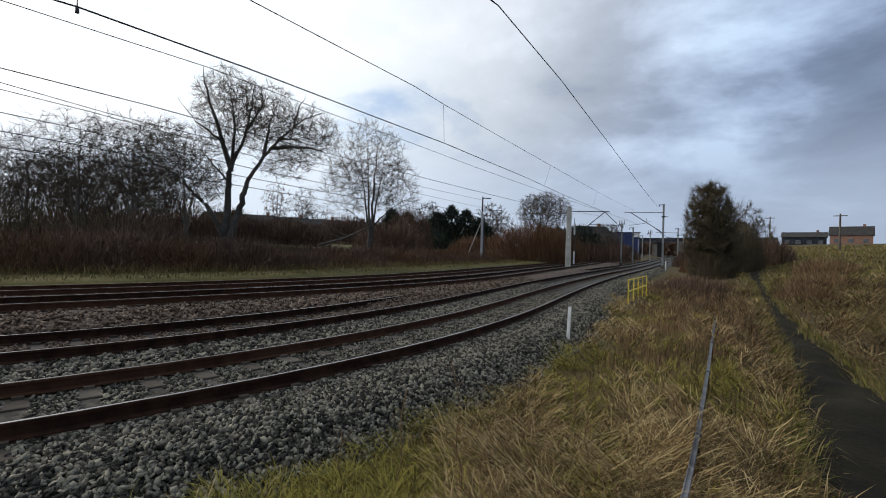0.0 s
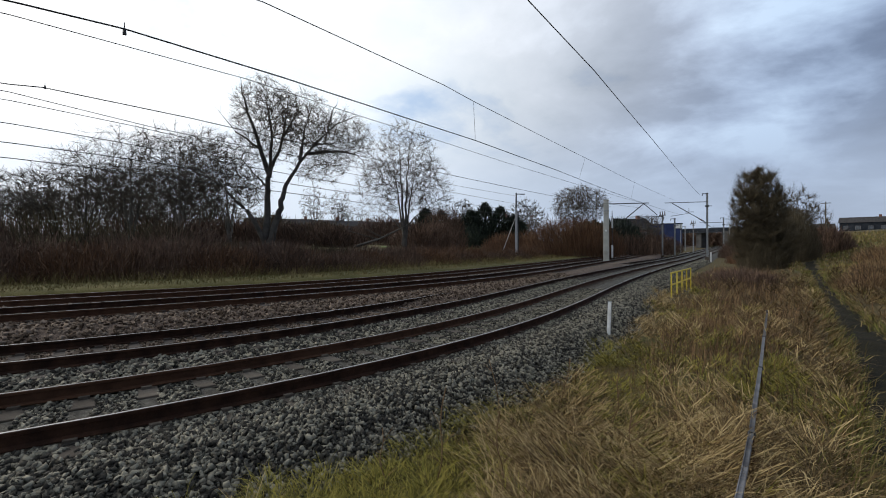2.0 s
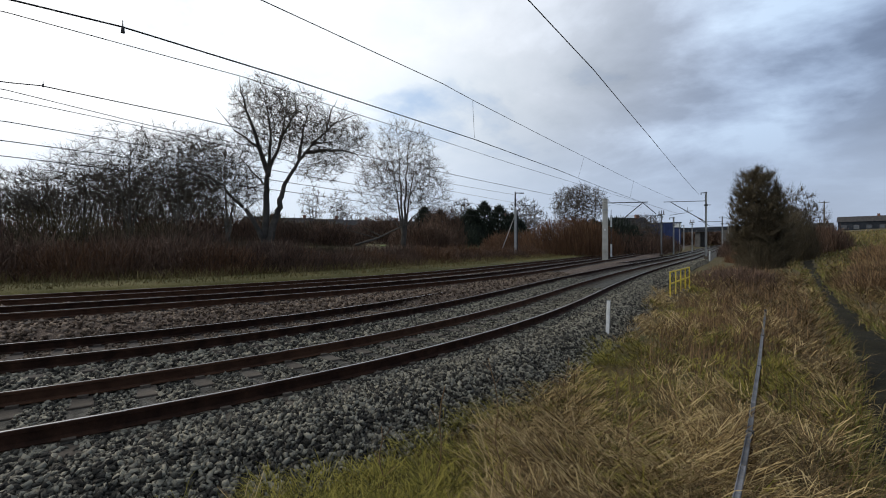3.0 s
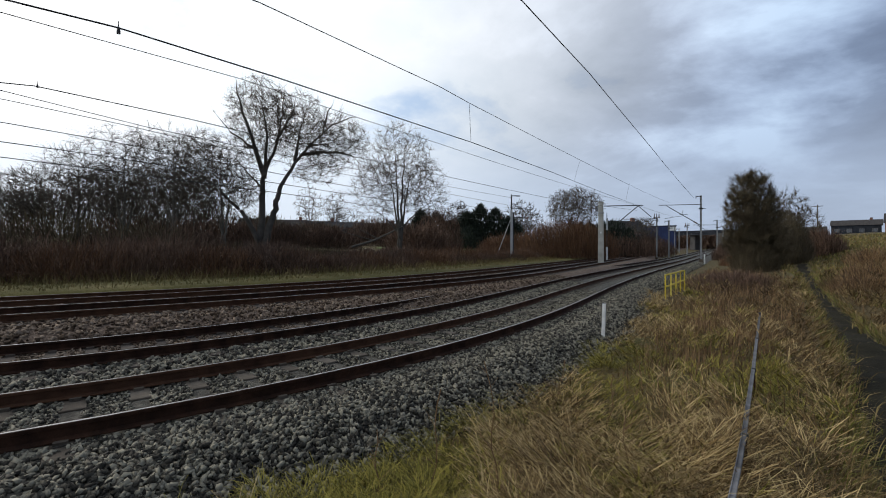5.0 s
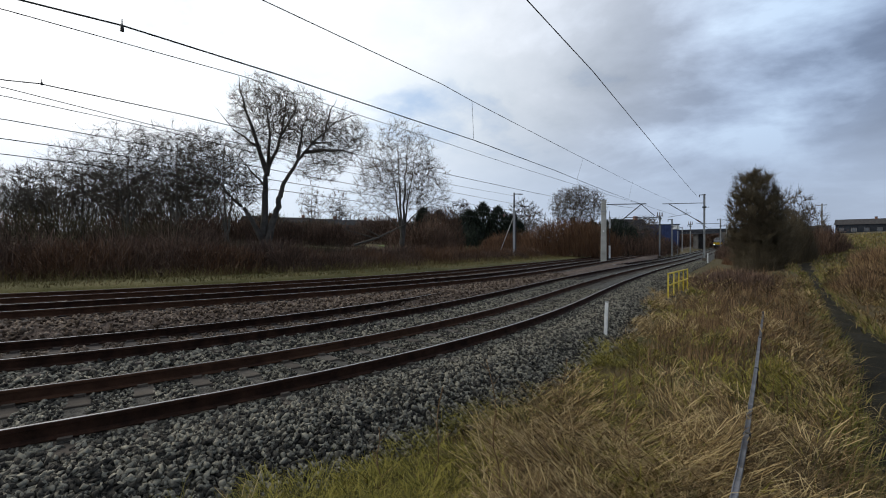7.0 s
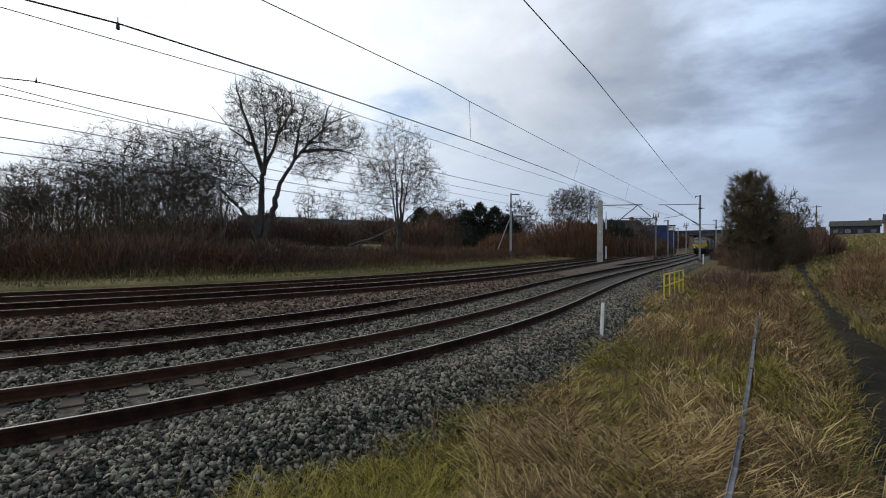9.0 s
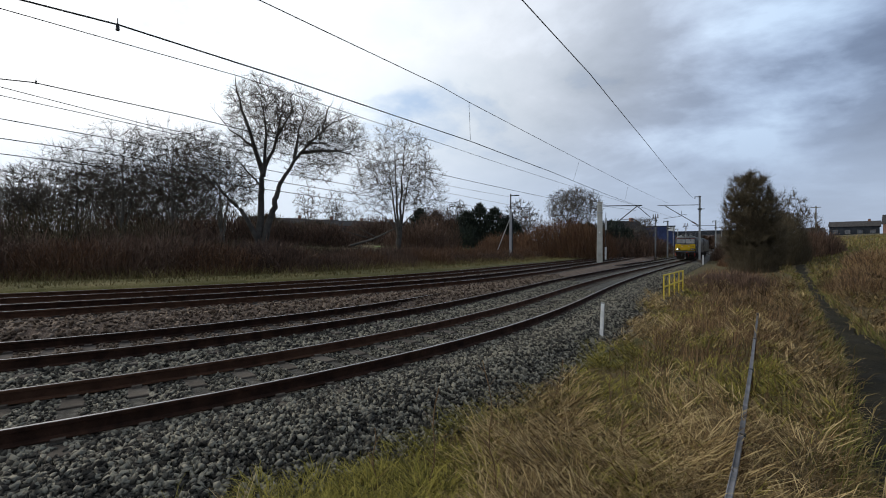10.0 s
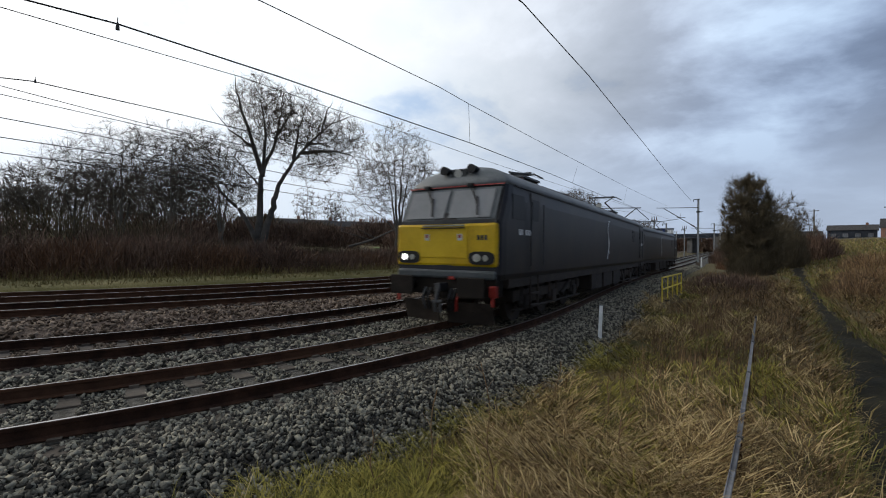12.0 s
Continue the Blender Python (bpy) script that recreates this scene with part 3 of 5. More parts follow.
def build_masts():
    steel_mast(-27.9, 67.0, 0.0, 9.3, 22, "galvanised steel overhead mast with a long cantilever arm", 5.4, 0.24)
    steel_mast(-41.6, 108.0, 0.0, 8.2, 20, "galvanised steel overhead mast farther down the line", 4.6, 0.24)
    steel_mast(-55.0, 147.0, 0.0, 8.6, 16, "distant galvanised steel overhead mast", 4.0, 0.24)
    for x, y, z1 in ((-52.9, 96.4, 6.6), (-38.7, 75.7, 7.1), (-37.0, 76.5, 6.6), (-51.1, 108.5, 7.3), (-48.7, 109.6, 7.2), (-60.0, 130.0, 7.6)):
        steel_mast(x, y, 0.0, z1, 25, "slim grey overhead mast between the tracks", 0.0, 0.22)
    # two masts carry dark switchgear heads
    for x, y, z in ((-38.7, 75.7, 7.1), (-48.7, 109.6, 7.2)):
        g = thing("mast_head", pose(x, y, z), "dark switchgear head on a slim mast", "switchgear", "mast heads")
        part("frame", made(("box", 0, 0, 0.05, 1.1, 0.2, 0.12), ("box", 0, 0, -0.4, 0.7, 0.2, 0.1)), M_DARKSTEEL, g)
        for dx in (-0.4, 0, 0.4):
            part("insulator", made(("rod", (dx, 0, 0.05), (dx, 0, 0.75), 0.10, 0.05)), M_INSUL, g)
    # thick cream post between the track pairs
    t = thing("portal_post", pose(-28.5, 43.5, -0.1, 0, 0, 33), "thick weathered cream-grey post with an arm beside the tracks", "overhead mast")
    bm = made(("box", 0, 0, 3.45, 0.58, 0.58, 6.9, 0.03))
    for v in bm.verts:
        v.co.x *= 1.1 - 0.03 * v.co.z
        v.co.y *= 1.1 - 0.03 * v.co.z
    part("post", bm, M_POST, t)
    part("cap", made(("box", 0, 0, 6.95, 0.60, 0.60, 0.12, 0.02)), M_POST, t)
    part("band", made(("box", 0, 0, 5.78, 0.62, 0.62, 0.14, 0.01)), M_STEEL, t)
    part("foot", made(("box", 0, 0, 0.05, 1.5, 1.4, 0.35, 0.05)), M_SLEEPER, t)
    part("cable", made(("rod", (0.28, -0.22, 0.2), (0.26, -0.20, 3.2), 0.035), ("rod", (0.26, -0.20, 3.2), (0.22, -0.20, 5.6), 0.035)), M_BLACK, t)
    part("weight_tube", made(("rod", (0.62, 0.1, 0.6), (0.62, 0.1, 2.0), 0.10)), M_WHITE, t)
    part("weight_tube", made(("rod", (0.62, 0.1, 3.9), (0.62, 0.1, 5.1), 0.09)), M_WHITE, t)
    part("guide_rod", made(("rod", (0.62, 0.1, 0.3), (0.62, 0.1, 5.8), 0.03)), M_DARKSTEEL, t)
    part("sign_plate", made(("box", -0.02, -0.34, 3.6, 0.16, 0.02, 0.2)), M_WHITE, t)
    part("top_arm", made(("rod", (0.3, 0, 6.55), (4.3, 0, 6.5), 0.05)), M_DARKSTEEL, t)
    part("strut", made(("rod", (1.9, 0, 4.8), (3.8, 0, 6.45), 0.05), ("rod", (3.8, 0, 6.45), (5.1, 0, 5.2), 0.04)), M_DARKSTEEL, t)
    part("registration_arm", made(("rod", (2.2, 0, 5.05), (5.7, 0, 5.0), 0.035), ("rod", (5.7, 0, 5.0), (5.7, 0, 4.7), 0.03)), M_DARKSTEEL, t)
    part("back_arm", made(("rod", (-0.3, 0, 6.3), (-1.2, 0, 6.3), 0.05)), M_DARKSTEEL, t)
    # slim mast beyond the slow tracks, with its stay
    t = thing("overhead_mast", pose(-34.8, 35.9, 0.0, 0, 0, 44), "pale steel mast with a slanting stay beside the far verge", "overhead mast", "overhead line masts")
    part("post", made(("box", 0, 0, 3.0, 0.26, 0.24, 6.2, 0.02)), M_STEEL, t)
    part("upper_post", made(("rod", (0, 0, 6.0), (0, 0, 7.8), 0.09, 0.07)), M_DARKSTEEL, t)
    part("edge_tube", made(("box", 0.2, 0, 3.0, 0.12, 0.1, 5.6)), M_DARKSTEEL, t)
    part("base_plate", made(("box", 0, 0, 0.1, 0.7, 0.7, 0.4, 0.03)), M_SLEEPER, t)
    part("stay", made(("rod", (-0.1, 0, 5.0), (-1.7, 0.3, 0.8), 0.04)), M_STEEL, t)
    part("head_arm", made(("rod", (0, 0, 7.65), (0.75, 0, 7.65), 0.05), ("box", 0.7, 0, 7.62, 0.5, 0.12, 0.1)), M_DARKSTEEL, t)
    part("cross_arm", made(("rod", (-1.1, 0, 5.25), (1.6, 0, 5.2), 0.04), ("rod", (0.2, 0, 6.2), (2.2, 0, 6.3), 0.035), ("rod", (0.2, 0, 4.5), (1.2, 0, 4.9), 0.04)), M_DARKSTEEL, t)
    part("insulator", made(("rod", (-1.1, 0, 5.1), (-1.1, 0, 5.45), 0.09)), M_INSUL, t)
    part("insulator", made(("rod", (1.5, 0, 5.05), (1.9, 0, 5.2), 0.09)), M_INSUL, t)


build_masts()

# ---- locomotives ----


def shell(rows, half, inset=0.94, corner=0.32):
    """A long body from horizontal rows of (half width, height, end). Rounded vertical corners at both ends."""
    bm = bmesh.new()
    rings = []
    for w, z, e in rows:
        ring = []
        for sy in (1, -1):
            pts = [(w, e - corner), (w * 0.985, e - corner * 0.35), (w * inset, e - 0.03), (w * 0.5, e), (0, e + 0.02), (-w * 0.5, e), (-w * inset, e - 0.03), (-w * 0.985, e - corner * 0.35), (-w, e - corner)]
            for x, y in (pts if sy > 0 else [(x, -y) for x, y in reversed(pts)]):
                ring.append(bm.verts.new((x, y if sy > 0 else y, z)))
        rings.append(ring)
    n = len(rings[0])
    for a, b in zip(rings[:-1], rings[1:]):
        for i in range(n):
            j = (i + 1) % n
            bm.faces.new((a[i], b[i], b[j], a[j]))
    bm.faces.new(rings[0])
    bm.faces.new(list(reversed(rings[-1])))
    bmesh.ops.recalc_face_normals(bm, faces=bm.faces)
    return bm


def plate(bm, x0, x1, z0, z1, y0, y1, thick=0.03):
    """Thin panel across the front between heights z0 and z1, whose face lies at y0 below and y1 above."""
    q = [(x0, y0, z0), (x1, y0, z0), (x1, y1, z1), (x0, y1, z1)]
    a = [bm.verts.new(p) for p in q]
    b = [bm.verts.new((x, y - thick, z)) for x, y, z in q]
    bm.faces.new(a)
    bm.faces.new(list(reversed(b)))
    for i in range(4):
        j = (i + 1) % 4
        bm.faces.new((a[j], a[i], b[i], b[j]))
    bmesh.ops.recalc_face_normals(bm, faces=bm.faces)
    return bm


def oval(bm, x, y, z, rx, rz, depth, sides=20, power=0.6):
    ring = []
    for dy in (0, -depth):
        row = []
        for i in range(sides):
            a = 2 * math.pi * i / sides
            c, s = math.cos(a), math.sin(a)
            row.append(bm.verts.new((x + rx * math.copysign(abs(c) ** power, c), y + dy, z + rz * math.copysign(abs(s) ** power, s))))
        ring.append(row)
    bm.faces.new(ring[0])
    bm.faces.new(list(reversed(ring[1])))
    for i in range(sides):
        j = (i + 1) % sides
        bm.faces.new((ring[0][j], ring[0][i], ring[1][i], ring[1][j]))
    bmesh.ops.recalc_face_normals(bm, faces=bm.faces)
    return bm


def locomotive(label):
    """Six-axle electric locomotive; it runs towards local +y, rail level at z = 0."""
    t = thing("electric_locomotive", Matrix(), label, "locomotive", "coupled locomotives")
    E = 10.30
    body = part("body", shell([(1.30, 1.17, E), (1.335, 1.3, E + 0.02), (1.335, 2.46, E), (1.335, 3.02, E - 0.28), (1.30, 3.36, E - 0.42)], 1.3), M_LOCOBLUE, t)
    roof = part("roof", shell([(1.295, 3.36, E - 0.42), (1.22, 3.52, E - 0.50), (1.02, 3.70, E - 0.64), (0.72, 3.84, E - 0.82), (0.38, 3.92, E - 1.0), (0.1, 3.945, E - 1.1)], 1.3), M_LOCOROOF, t, "weathered grey roof", True)
    part("cantrail_strip", made(("box", 1.325, 0, 3.36, 0.03, 19.0, 0.035), ("box", -1.325, 0, 3.36, 0.03, 19.0, 0.035)), M_BLACK, roof)
    for y in (-4.2, -1.0, 2.2, 5.0):
        for sx in (-1, 1):
            part("roof_hatch", made(("box", sx * 0.78, y, 3.80, 0.5, 1.5, 0.05, 0.01, pose(0, 0, 0, 0, sx * 24, 0))), M_DARKSTEEL, roof)
    part("roof_busbar", made(("rod", (0.15, -6, 4.08), (0.15, 6.5, 4.08), 0.03), *[("rod", (0.15, y, 3.9), (0.15, y, 4.08), 0.06, 0.04) for y in (-5.5, -3, 0, 3, 6)]), M_DARKSTEEL, roof)
    for sy in (1, -1):
        face = part("cab_front", shell([(1.26, 2.44, 0.05), (1.27, 2.53, 0.05)], 1.2, 0.94, 0.06), M_BLACK, t, "black band under the windscreens")
        face.matrix_basis = pose(0, sy * (E - 0.02), 0)
        bm = bmesh.new()
        plate(bm, -1.2, 1.2, 2.53, 3.30, E - 0.025, E - 0.37, 0.05)
        surround = part("windscreen_surround", bm, M_LOCOCAB, t, "slate grey windscreen surround")
        for x0, x1 in ((-1.08, -0.06), (0.06, 1.08)):
            pane = part("windscreen", plate(bmesh.new(), x0, x1, 2.58, 3.25, E - 0.035, E - 0.338, 0.03), M_SKYGLASS, surround, "windscreen with sky reflection put in as grey colour")
            pane.matrix_basis = pose(0, 0.012, 0)
            wx = x0 + 0.35
            w = part("wiper", made(("rod", (wx + 0.25, E - 0.30, 3.34), (wx, E - 0.13, 2.85), 0.018), ("box", wx, E - 0.115, 2.86, 0.025, 0.03, 0.5, 0, pose(0, 0, 0, 24, 12, 0)), ("box", wx + 0.25, E - 0.29, 3.36, 0.14, 0.10, 0.09, 0.01)), M_BLACK, surround)
        bm = plate(bmesh.new(), -1.24, 1.24, 3.352, 3.376, E - 0.375, E - 0.395, 0.03)
        stripe = part("red_stripe", bm, M_RED, t, "thin red stripe above the windscreens")
        bm = bmesh.new()
        box(bm, 0, E - 0.03, 1.955, 2.56, 0.16, 1.0, 0.07)
        yellow = part("nose_panel", bm, M_LOCOYEL, t, "bright yellow warning panel")
        part("vent_strip", made(("box", 0, E + 0.07, 2.40, 1.05, 0.05, 0.03, 0.006)), M_STEEL, yellow, "pale worn trim strip")
        part("lower_valance", made(("box", 0, E - 0.12, 1.28, 2.5, 0.36, 0.2, 0.05)), M_LOCOCAB, t)
        part("raised_panel", made(("box", 0, E + 0.05, 2.02, 1.2, 0.03, 0.74, 0.012)), M_LOCOYEL, yellow)
        part("grab_rail", made(("rod", (-0.55, E + 0.11, 2.34), (0.55, E + 0.11, 2.34), 0.014), ("rod", (-0.5, E, 2.34), (-0.5, E + 0.11, 2.34), 0.012), ("rod", (0.5, E, 2.34), (0.5, E + 0.11, 2.34), 0.012)), M_BLACK, yellow)
        for x in (-0.42, 0.42):
            part("warning_plate", made(("box", x, E + 0.07, 2.13, 0.11, 0.012, 0.15)), M_WHITE, yellow)
            part("warning_mark", made(("box", x, E + 0.078, 2.15, 0.06, 0.008, 0.08)), M_RED, yellow)
        for i in range(3):
            part("number_bar", made(("box", -0.86 - 0.085 * i, E + 0.056, 2.12, 0.055, 0.008, 0.11)), M_DARKSTEEL, yellow, "dark painted bar")
        for x in (-0.93, 0.93):
            lamp = part("lamp_cluster", oval(bmesh.new(), x, E + 0.065, 1.66, 0.30, 0.15, 0.05), M_BLACK, t, "black oval headlamp recess")
            lit = x > 0 and sy > 0
            part("headlamp", oval(bmesh.new(), x + (0.10 if x < 0 else -0.10) * (1 if x < 0 else -1), E + 0.08, 1.665, 0.07 if lit else 0.09, 0.07 if lit else 0.09, 0.03, 16, 1.0), M_LIT if lit else M_LAMP, lamp, "lit white headlamp" if lit else "")
            part("marker_lamp", oval(bmesh.new(), x - (0.10 if x < 0 else -0.10) * (1 if x < 0 else -1), E + 0.08, 1.66, 0.06, 0.07, 0.03, 14, 1.0), M_LAMP, lamp)
        part("roof_lamp_box", made(("box", 0, E - 0.72, 3.70, 0.42, 0.30, 0.26, 0.03)), M_LOCOROOF, roof)
        part("roof_lamp", oval(bmesh.new(), 0, E - 0.56, 3.71, 0.10, 0.10, 0.03, 16, 1.0), M_LAMP, roof)
        for x in (-0.36, 0.36):
            part("horn", made(("rod", (x, E - 0.95, 3.82), (x, E - 0.50, 3.80), 0.05, 0.11, 12)), M_BLACK, roof)
        part("buffer_beam", made(("box", 0, E - 0.20, 1.0, 2.5, 0.35, 0.42, 0.03)), M_UNDER, t)
        for x in (-0.87, 0.87):
            b = part("buffer", made(("rod", (x, E - 0.05, 1.02), (x, E + 0.35, 1.02), 0.13, 0.13, 14), ("box", x, E + 0.39, 1.02, 0.62, 0.05, 0.44, 0.02)), M_UNDER, t)
        part("coupling", made(("box", 0, E + 0.1, 0.98, 0.14, 0.4, 0.2, 0.02), ("rod", (0, E + 0.26, 0.98), (0.03, E + 0.3, 0.62), 0.05), ("rod", (-0.12, E + 0.28, 0.66), (0.12, E + 0.28, 0.66), 0.04),
                              ("rod", (-0.08, E + 0.28, 0.66), (-0.06, E + 0.26, 0.42), 0.035), ("rod", (0.08, E + 0.28, 0.66), (0.06, E + 0.26, 0.42), 0.035)), M_DARKSTEEL, t)
        for x, m in ((-0.32, M_BLACK), (-0.42, M_RED), (0.32, M_BLACK), (0.45, M_DARKSTEEL), (-0.22, M_BLACK)):
            part("air_hose", made(("rod", (x, E + 0.05, 0.95), (x, E + 0.18, 0.72), 0.03), ("rod", (x, E + 0.18, 0.72), (x * 0.9, E + 0.12, 0.45), 0.03)), m, t)
        for x in (-1.2, 1.2):
            part("jumper_socket", made(("box", x, E + 0.01, 0.92, 0.16, 0.16, 0.26, 0.03), ("rod", (x, E + 0.05, 0.80), (x, E + 0.05, 0.6), 0.04)), M_RED, t, "red jumper cable socket")
        part("socket_cap", made(("box", -0.2, E + 0.02, 1.2, 0.16, 0.08, 0.1, 0.02)), M_RED, t)
        part("snow_plough", made(("box", -0.62, E - 0.05, 0.40, 1.05, 0.05, 0.5, 0.01, pose(0, 0, 0, -14, 0, 10)), ("box", 0.62, E - 0.05, 0.40, 1.05, 0.05, 0.5, 0.01, pose(0, 0, 0, -14, 0, -10)),
                                 ("rod", (-0.7, E - 0.3, 0.8), (-0.7, E - 0.05, 0.4), 0.05), ("rod", (0.7, E - 0.3, 0.8), (0.7, E - 0.05, 0.4), 0.05)), M_UNDER, t)
        for sx in (-1, 1):
            door = part("cab_door", made(("box", sx * 1.333, sy * (E - 2.0), 2.32, 0.02, 0.62, 1.95, 0.005)), M_LOCOBLUE, t)
            part("door_window", made(("box", sx * 1.345, sy * (E - 2.0), 2.86, 0.01, 0.40, 0.55, 0.003)), M_SIDEGLASS, door)
            for dy in (-0.42, 0.42):
                part("handrail", made(("rod", (sx * 1.40, sy * (E - 2.0 + dy), 1.45), (sx * 1.40, sy * (E - 2.0 + dy), 3.05), 0.016)), M_DARKSTEEL, door, "worn dark steel handrail")
            part("step", made(("box", sx * 1.32, sy * (E - 2.0), 0.75, 0.12, 0.5, 0.04), ("box", sx * 1.32, sy * (E - 2.0), 0.45, 0.12, 0.5, 0.04), ("box", sx * 1.32, sy * (E - 2.25), 0.8, 0.05, 0.04, 0.8), ("box", sx * 1.32, sy * (E - 1.75), 0.8, 0.05, 0.04, 0.8)), M_UNDER, t)
            part("cab_side_window", made(("box", sx * 1.338, sy * (E - 0.95), 2.86, 0.012, 0.70, 0.58, 0.004)), M_SIDEGLASS, t)
            for i in (0, 1, 3, 4, 5):
                part("number_bar", made(("box", sx * 1.34, sy * (E - 1.28) - 0.13 * i + 0.26, 2.28, 0.008, 0.085, 0.13)), M_SILVER, t, "silver painted bar")
    if t:
        for sx in (-1, 1):
            emblem = [("rod", (sx * 1.345, 0.0 + 0.16 * math.sin(k * 0.9), 3.05 - 0.17 * k), (sx * 1.345, 0.16 * math.sin((k + 1) * 0.9), 3.05 - 0.17 * (k + 1)), 0.016) for k in range(9)]
            emblem += [("rod", (sx * 1.345, -0.14, 3.12), (sx * 1.345, 0.12, 3.08), 0.03), ("rod", (sx * 1.345, 0.05, 2.4), (sx * 1.345, -0.1, 1.75), 0.02)]
            part("side_emblem", made(*emblem), M_SILVER, t, "abstract silver flourish")
            for y in (-6.4, -5.9):
                part("side_louvre", made(*[("box", sx * 1.34, y, 2.4 + 0.07 * k, 0.014, 0.42, 0.045) for k in range(9)]), M_BLACK, t)
            part("sole_bar", made(("box", sx * 1.25, 0, 1.08, 0.14, 19.6, 0.2)), M_UNDER, t)
            for y, w in ((-2.0, 1.5), (-0.2, 1.6), (1.7, 1.6)):
                part("equipment_case", made(("box", sx * 1.05, y, 0.68, 0.5, w, 0.62, 0.04)), M_UNDER, t)
    wheel_mesh = None
    for cy in (-6.3, 6.3):
        bogie = part("bogie_frame", made(("box", 1.05, cy, 0.72, 0.16, 5.6, 0.28, 0.03), ("box", -1.05, cy, 0.72, 0.16, 5.6, 0.28, 0.03), ("box", 0, cy - 2.6, 0.7, 2.1, 0.2, 0.3), ("box", 0, cy + 2.6, 0.7, 2.1, 0.2, 0.3), ("box", 0, cy, 0.7, 2.0, 2.8, 0.5)), M_UNDER, t)
        for dy in (-2.05, 0, 2.05):
            for sx in (-1, 1):
                if wheel_mesh is None:
                    w = part("wheel", made(("rod", (-0.07, 0, 0), (0.07, 0, 0), 0.535, 0.535, 28), ("rod", (0.07, 0, 0), (0.10, 0, 0), 0.565, 0.56, 28), ("rod", (-0.12, 0, 0), (-0.07, 0, 0), 0.16, 0.16, 14)), M_UNDER, bogie)
                    wheel_mesh = w.data
                else:
                    w = new("wheel", wheel_mesh)
                    w.parent = bogie
                w.matrix_basis = pose(sx * 0.75, cy + dy, 0.535, 0, 0, 180 if sx > 0 else 0)
                part("axle_box", made(("box", sx * 1.08, cy + dy, 0.54, 0.22, 0.34, 0.34, 0.03), ("rod", (sx * 1.08, cy + dy - 0.3, 0.5), (sx * 1.08, cy + dy - 0.3, 0.95), 0.10), ("rod", (sx * 1.08, cy + dy + 0.3, 0.5), (sx * 1.08, cy + dy + 0.3, 0.95), 0.10)), M_UNDER, bogie)
        part("brake_rigging", made(("rod", (1.12, cy - 2.8, 0.32), (1.12, cy + 2.8, 0.36), 0.035), ("rod", (-1.12, cy - 2.8, 0.32), (-1.12, cy + 2.8, 0.36), 0.035), ("rod", (1.16, cy - 1.5, 0.9), (1.16, cy - 0.7, 0.5), 0.06), ("rod", (-1.16, cy - 1.5, 0.9), (-1.16, cy - 0.7, 0.5), 0.06)), M_UNDER, bogie)
    # pantograph, part raised
    for y, up in ((-5.2, 0.75), (6.6, 0.12)):
        pan = part("pantograph", made(("box", 0, y, 4.0, 1.2, 1.3, 0.06), ("rod", (0.45, y - 0.6, 4.02), (0.25, y + 0.8, 4.05 + up * 0.5), 0.035), ("rod", (-0.45, y - 0.6, 4.02), (-0.25, y + 0.8, 4.05 + up * 0.5), 0.035),
                                      ("rod", (0.25, y + 0.8, 4.05 + up * 0.5), (0.45, y - 0.2, 4.06 + up), 0.028), ("rod", (-0.25, y + 0.8, 4.05 + up * 0.5), (-0.45, y - 0.2, 4.06 + up), 0.028)), M_DARKSTEEL, roof)
        part("pan_head", made(("box", 0, y - 0.35, 4.08 + up, 1.1, 0.06, 0.05), ("box", 0, y - 0.05, 4.08 + up, 1.1, 0.06, 0.05), ("rod", (0.55, y - 0.2, 4.08 + up), (0.85, y - 0.2, 3.9 + up), 0.025), ("rod", (-0.55, y - 0.2, 4.08 + up), (-0.85, y - 0.2, 3.9 + up), 0.025)), M_DARKSTEEL, pan)
        for x, yy in ((-0.5, y - 0.55), (-0.5, y + 0.55), (0.5, y - 0.55), (0.5, y + 0.55)):
            part("insulator", made(("rod", (x, yy, 3.82), (x, yy, 4.0), 0.07)), M_INSUL, roof)
    return t


LOCO = locomotive("dark blue electric locomotive with a yellow nose and lit headlamp")
LOCO.scale = (1, 1, 0.94)
LOCO_REAR = copy_thing(LOCO, Matrix())
tagged(LOCO_REAR, "second dark blue electric locomotive coupled behind the first")

# ---- vegetation ----


def blades(name, roots, length, width, lean, material_used, label, category, bend=0.5, parent=None, away=None, least=0.0):
    """Many thin tapering strips, each bent once, rooted at the given places."""
    n = len(roots)
    length = np.broadcast_to(np.asarray(length, float), (n,))
    a = RNG.uniform(0, 2 * np.pi, n) if away is None else away
    tilt = least + np.abs(RNG.normal(0, 1, n)) * lean
    d0 = np.stack([np.sin(tilt) * np.cos(a), np.sin(tilt) * np.sin(a), np.cos(tilt)], 1)
    t2 = np.clip(tilt + bend * RNG.uniform(0.3, 1.4, n), 0, 2.0)
    d1 = np.stack([np.sin(t2) * np.cos(a), np.sin(t2) * np.sin(a), np.cos(t2)], 1)
    f = RNG.uniform(0, 2 * np.pi, n)
    side = np.stack([np.cos(f), np.sin(f), np.zeros(n)], 1) * (np.broadcast_to(np.asarray(width, float), (n,)) / 2)[:, None]
    mid = roots + d0 * (length * 0.55)[:, None]
    tip = mid + d1 * (length * 0.45)[:, None]
    v = np.stack([roots - side, roots + side, mid - side * 0.75, mid + side * 0.75, tip], 1).reshape(-1, 3)
    t = np.array([(0, 1, 3), (0, 3, 2), (2, 3, 4)])[None] + (np.arange(n) * 5)[:, None, None]
    ob = new(name, mesh_arrays(name, v, t.reshape(-1, 3), material_used))
    ob.parent = parent
    if parent is None:
        tagged(ob, label, category, kind="stuff")
    return ob


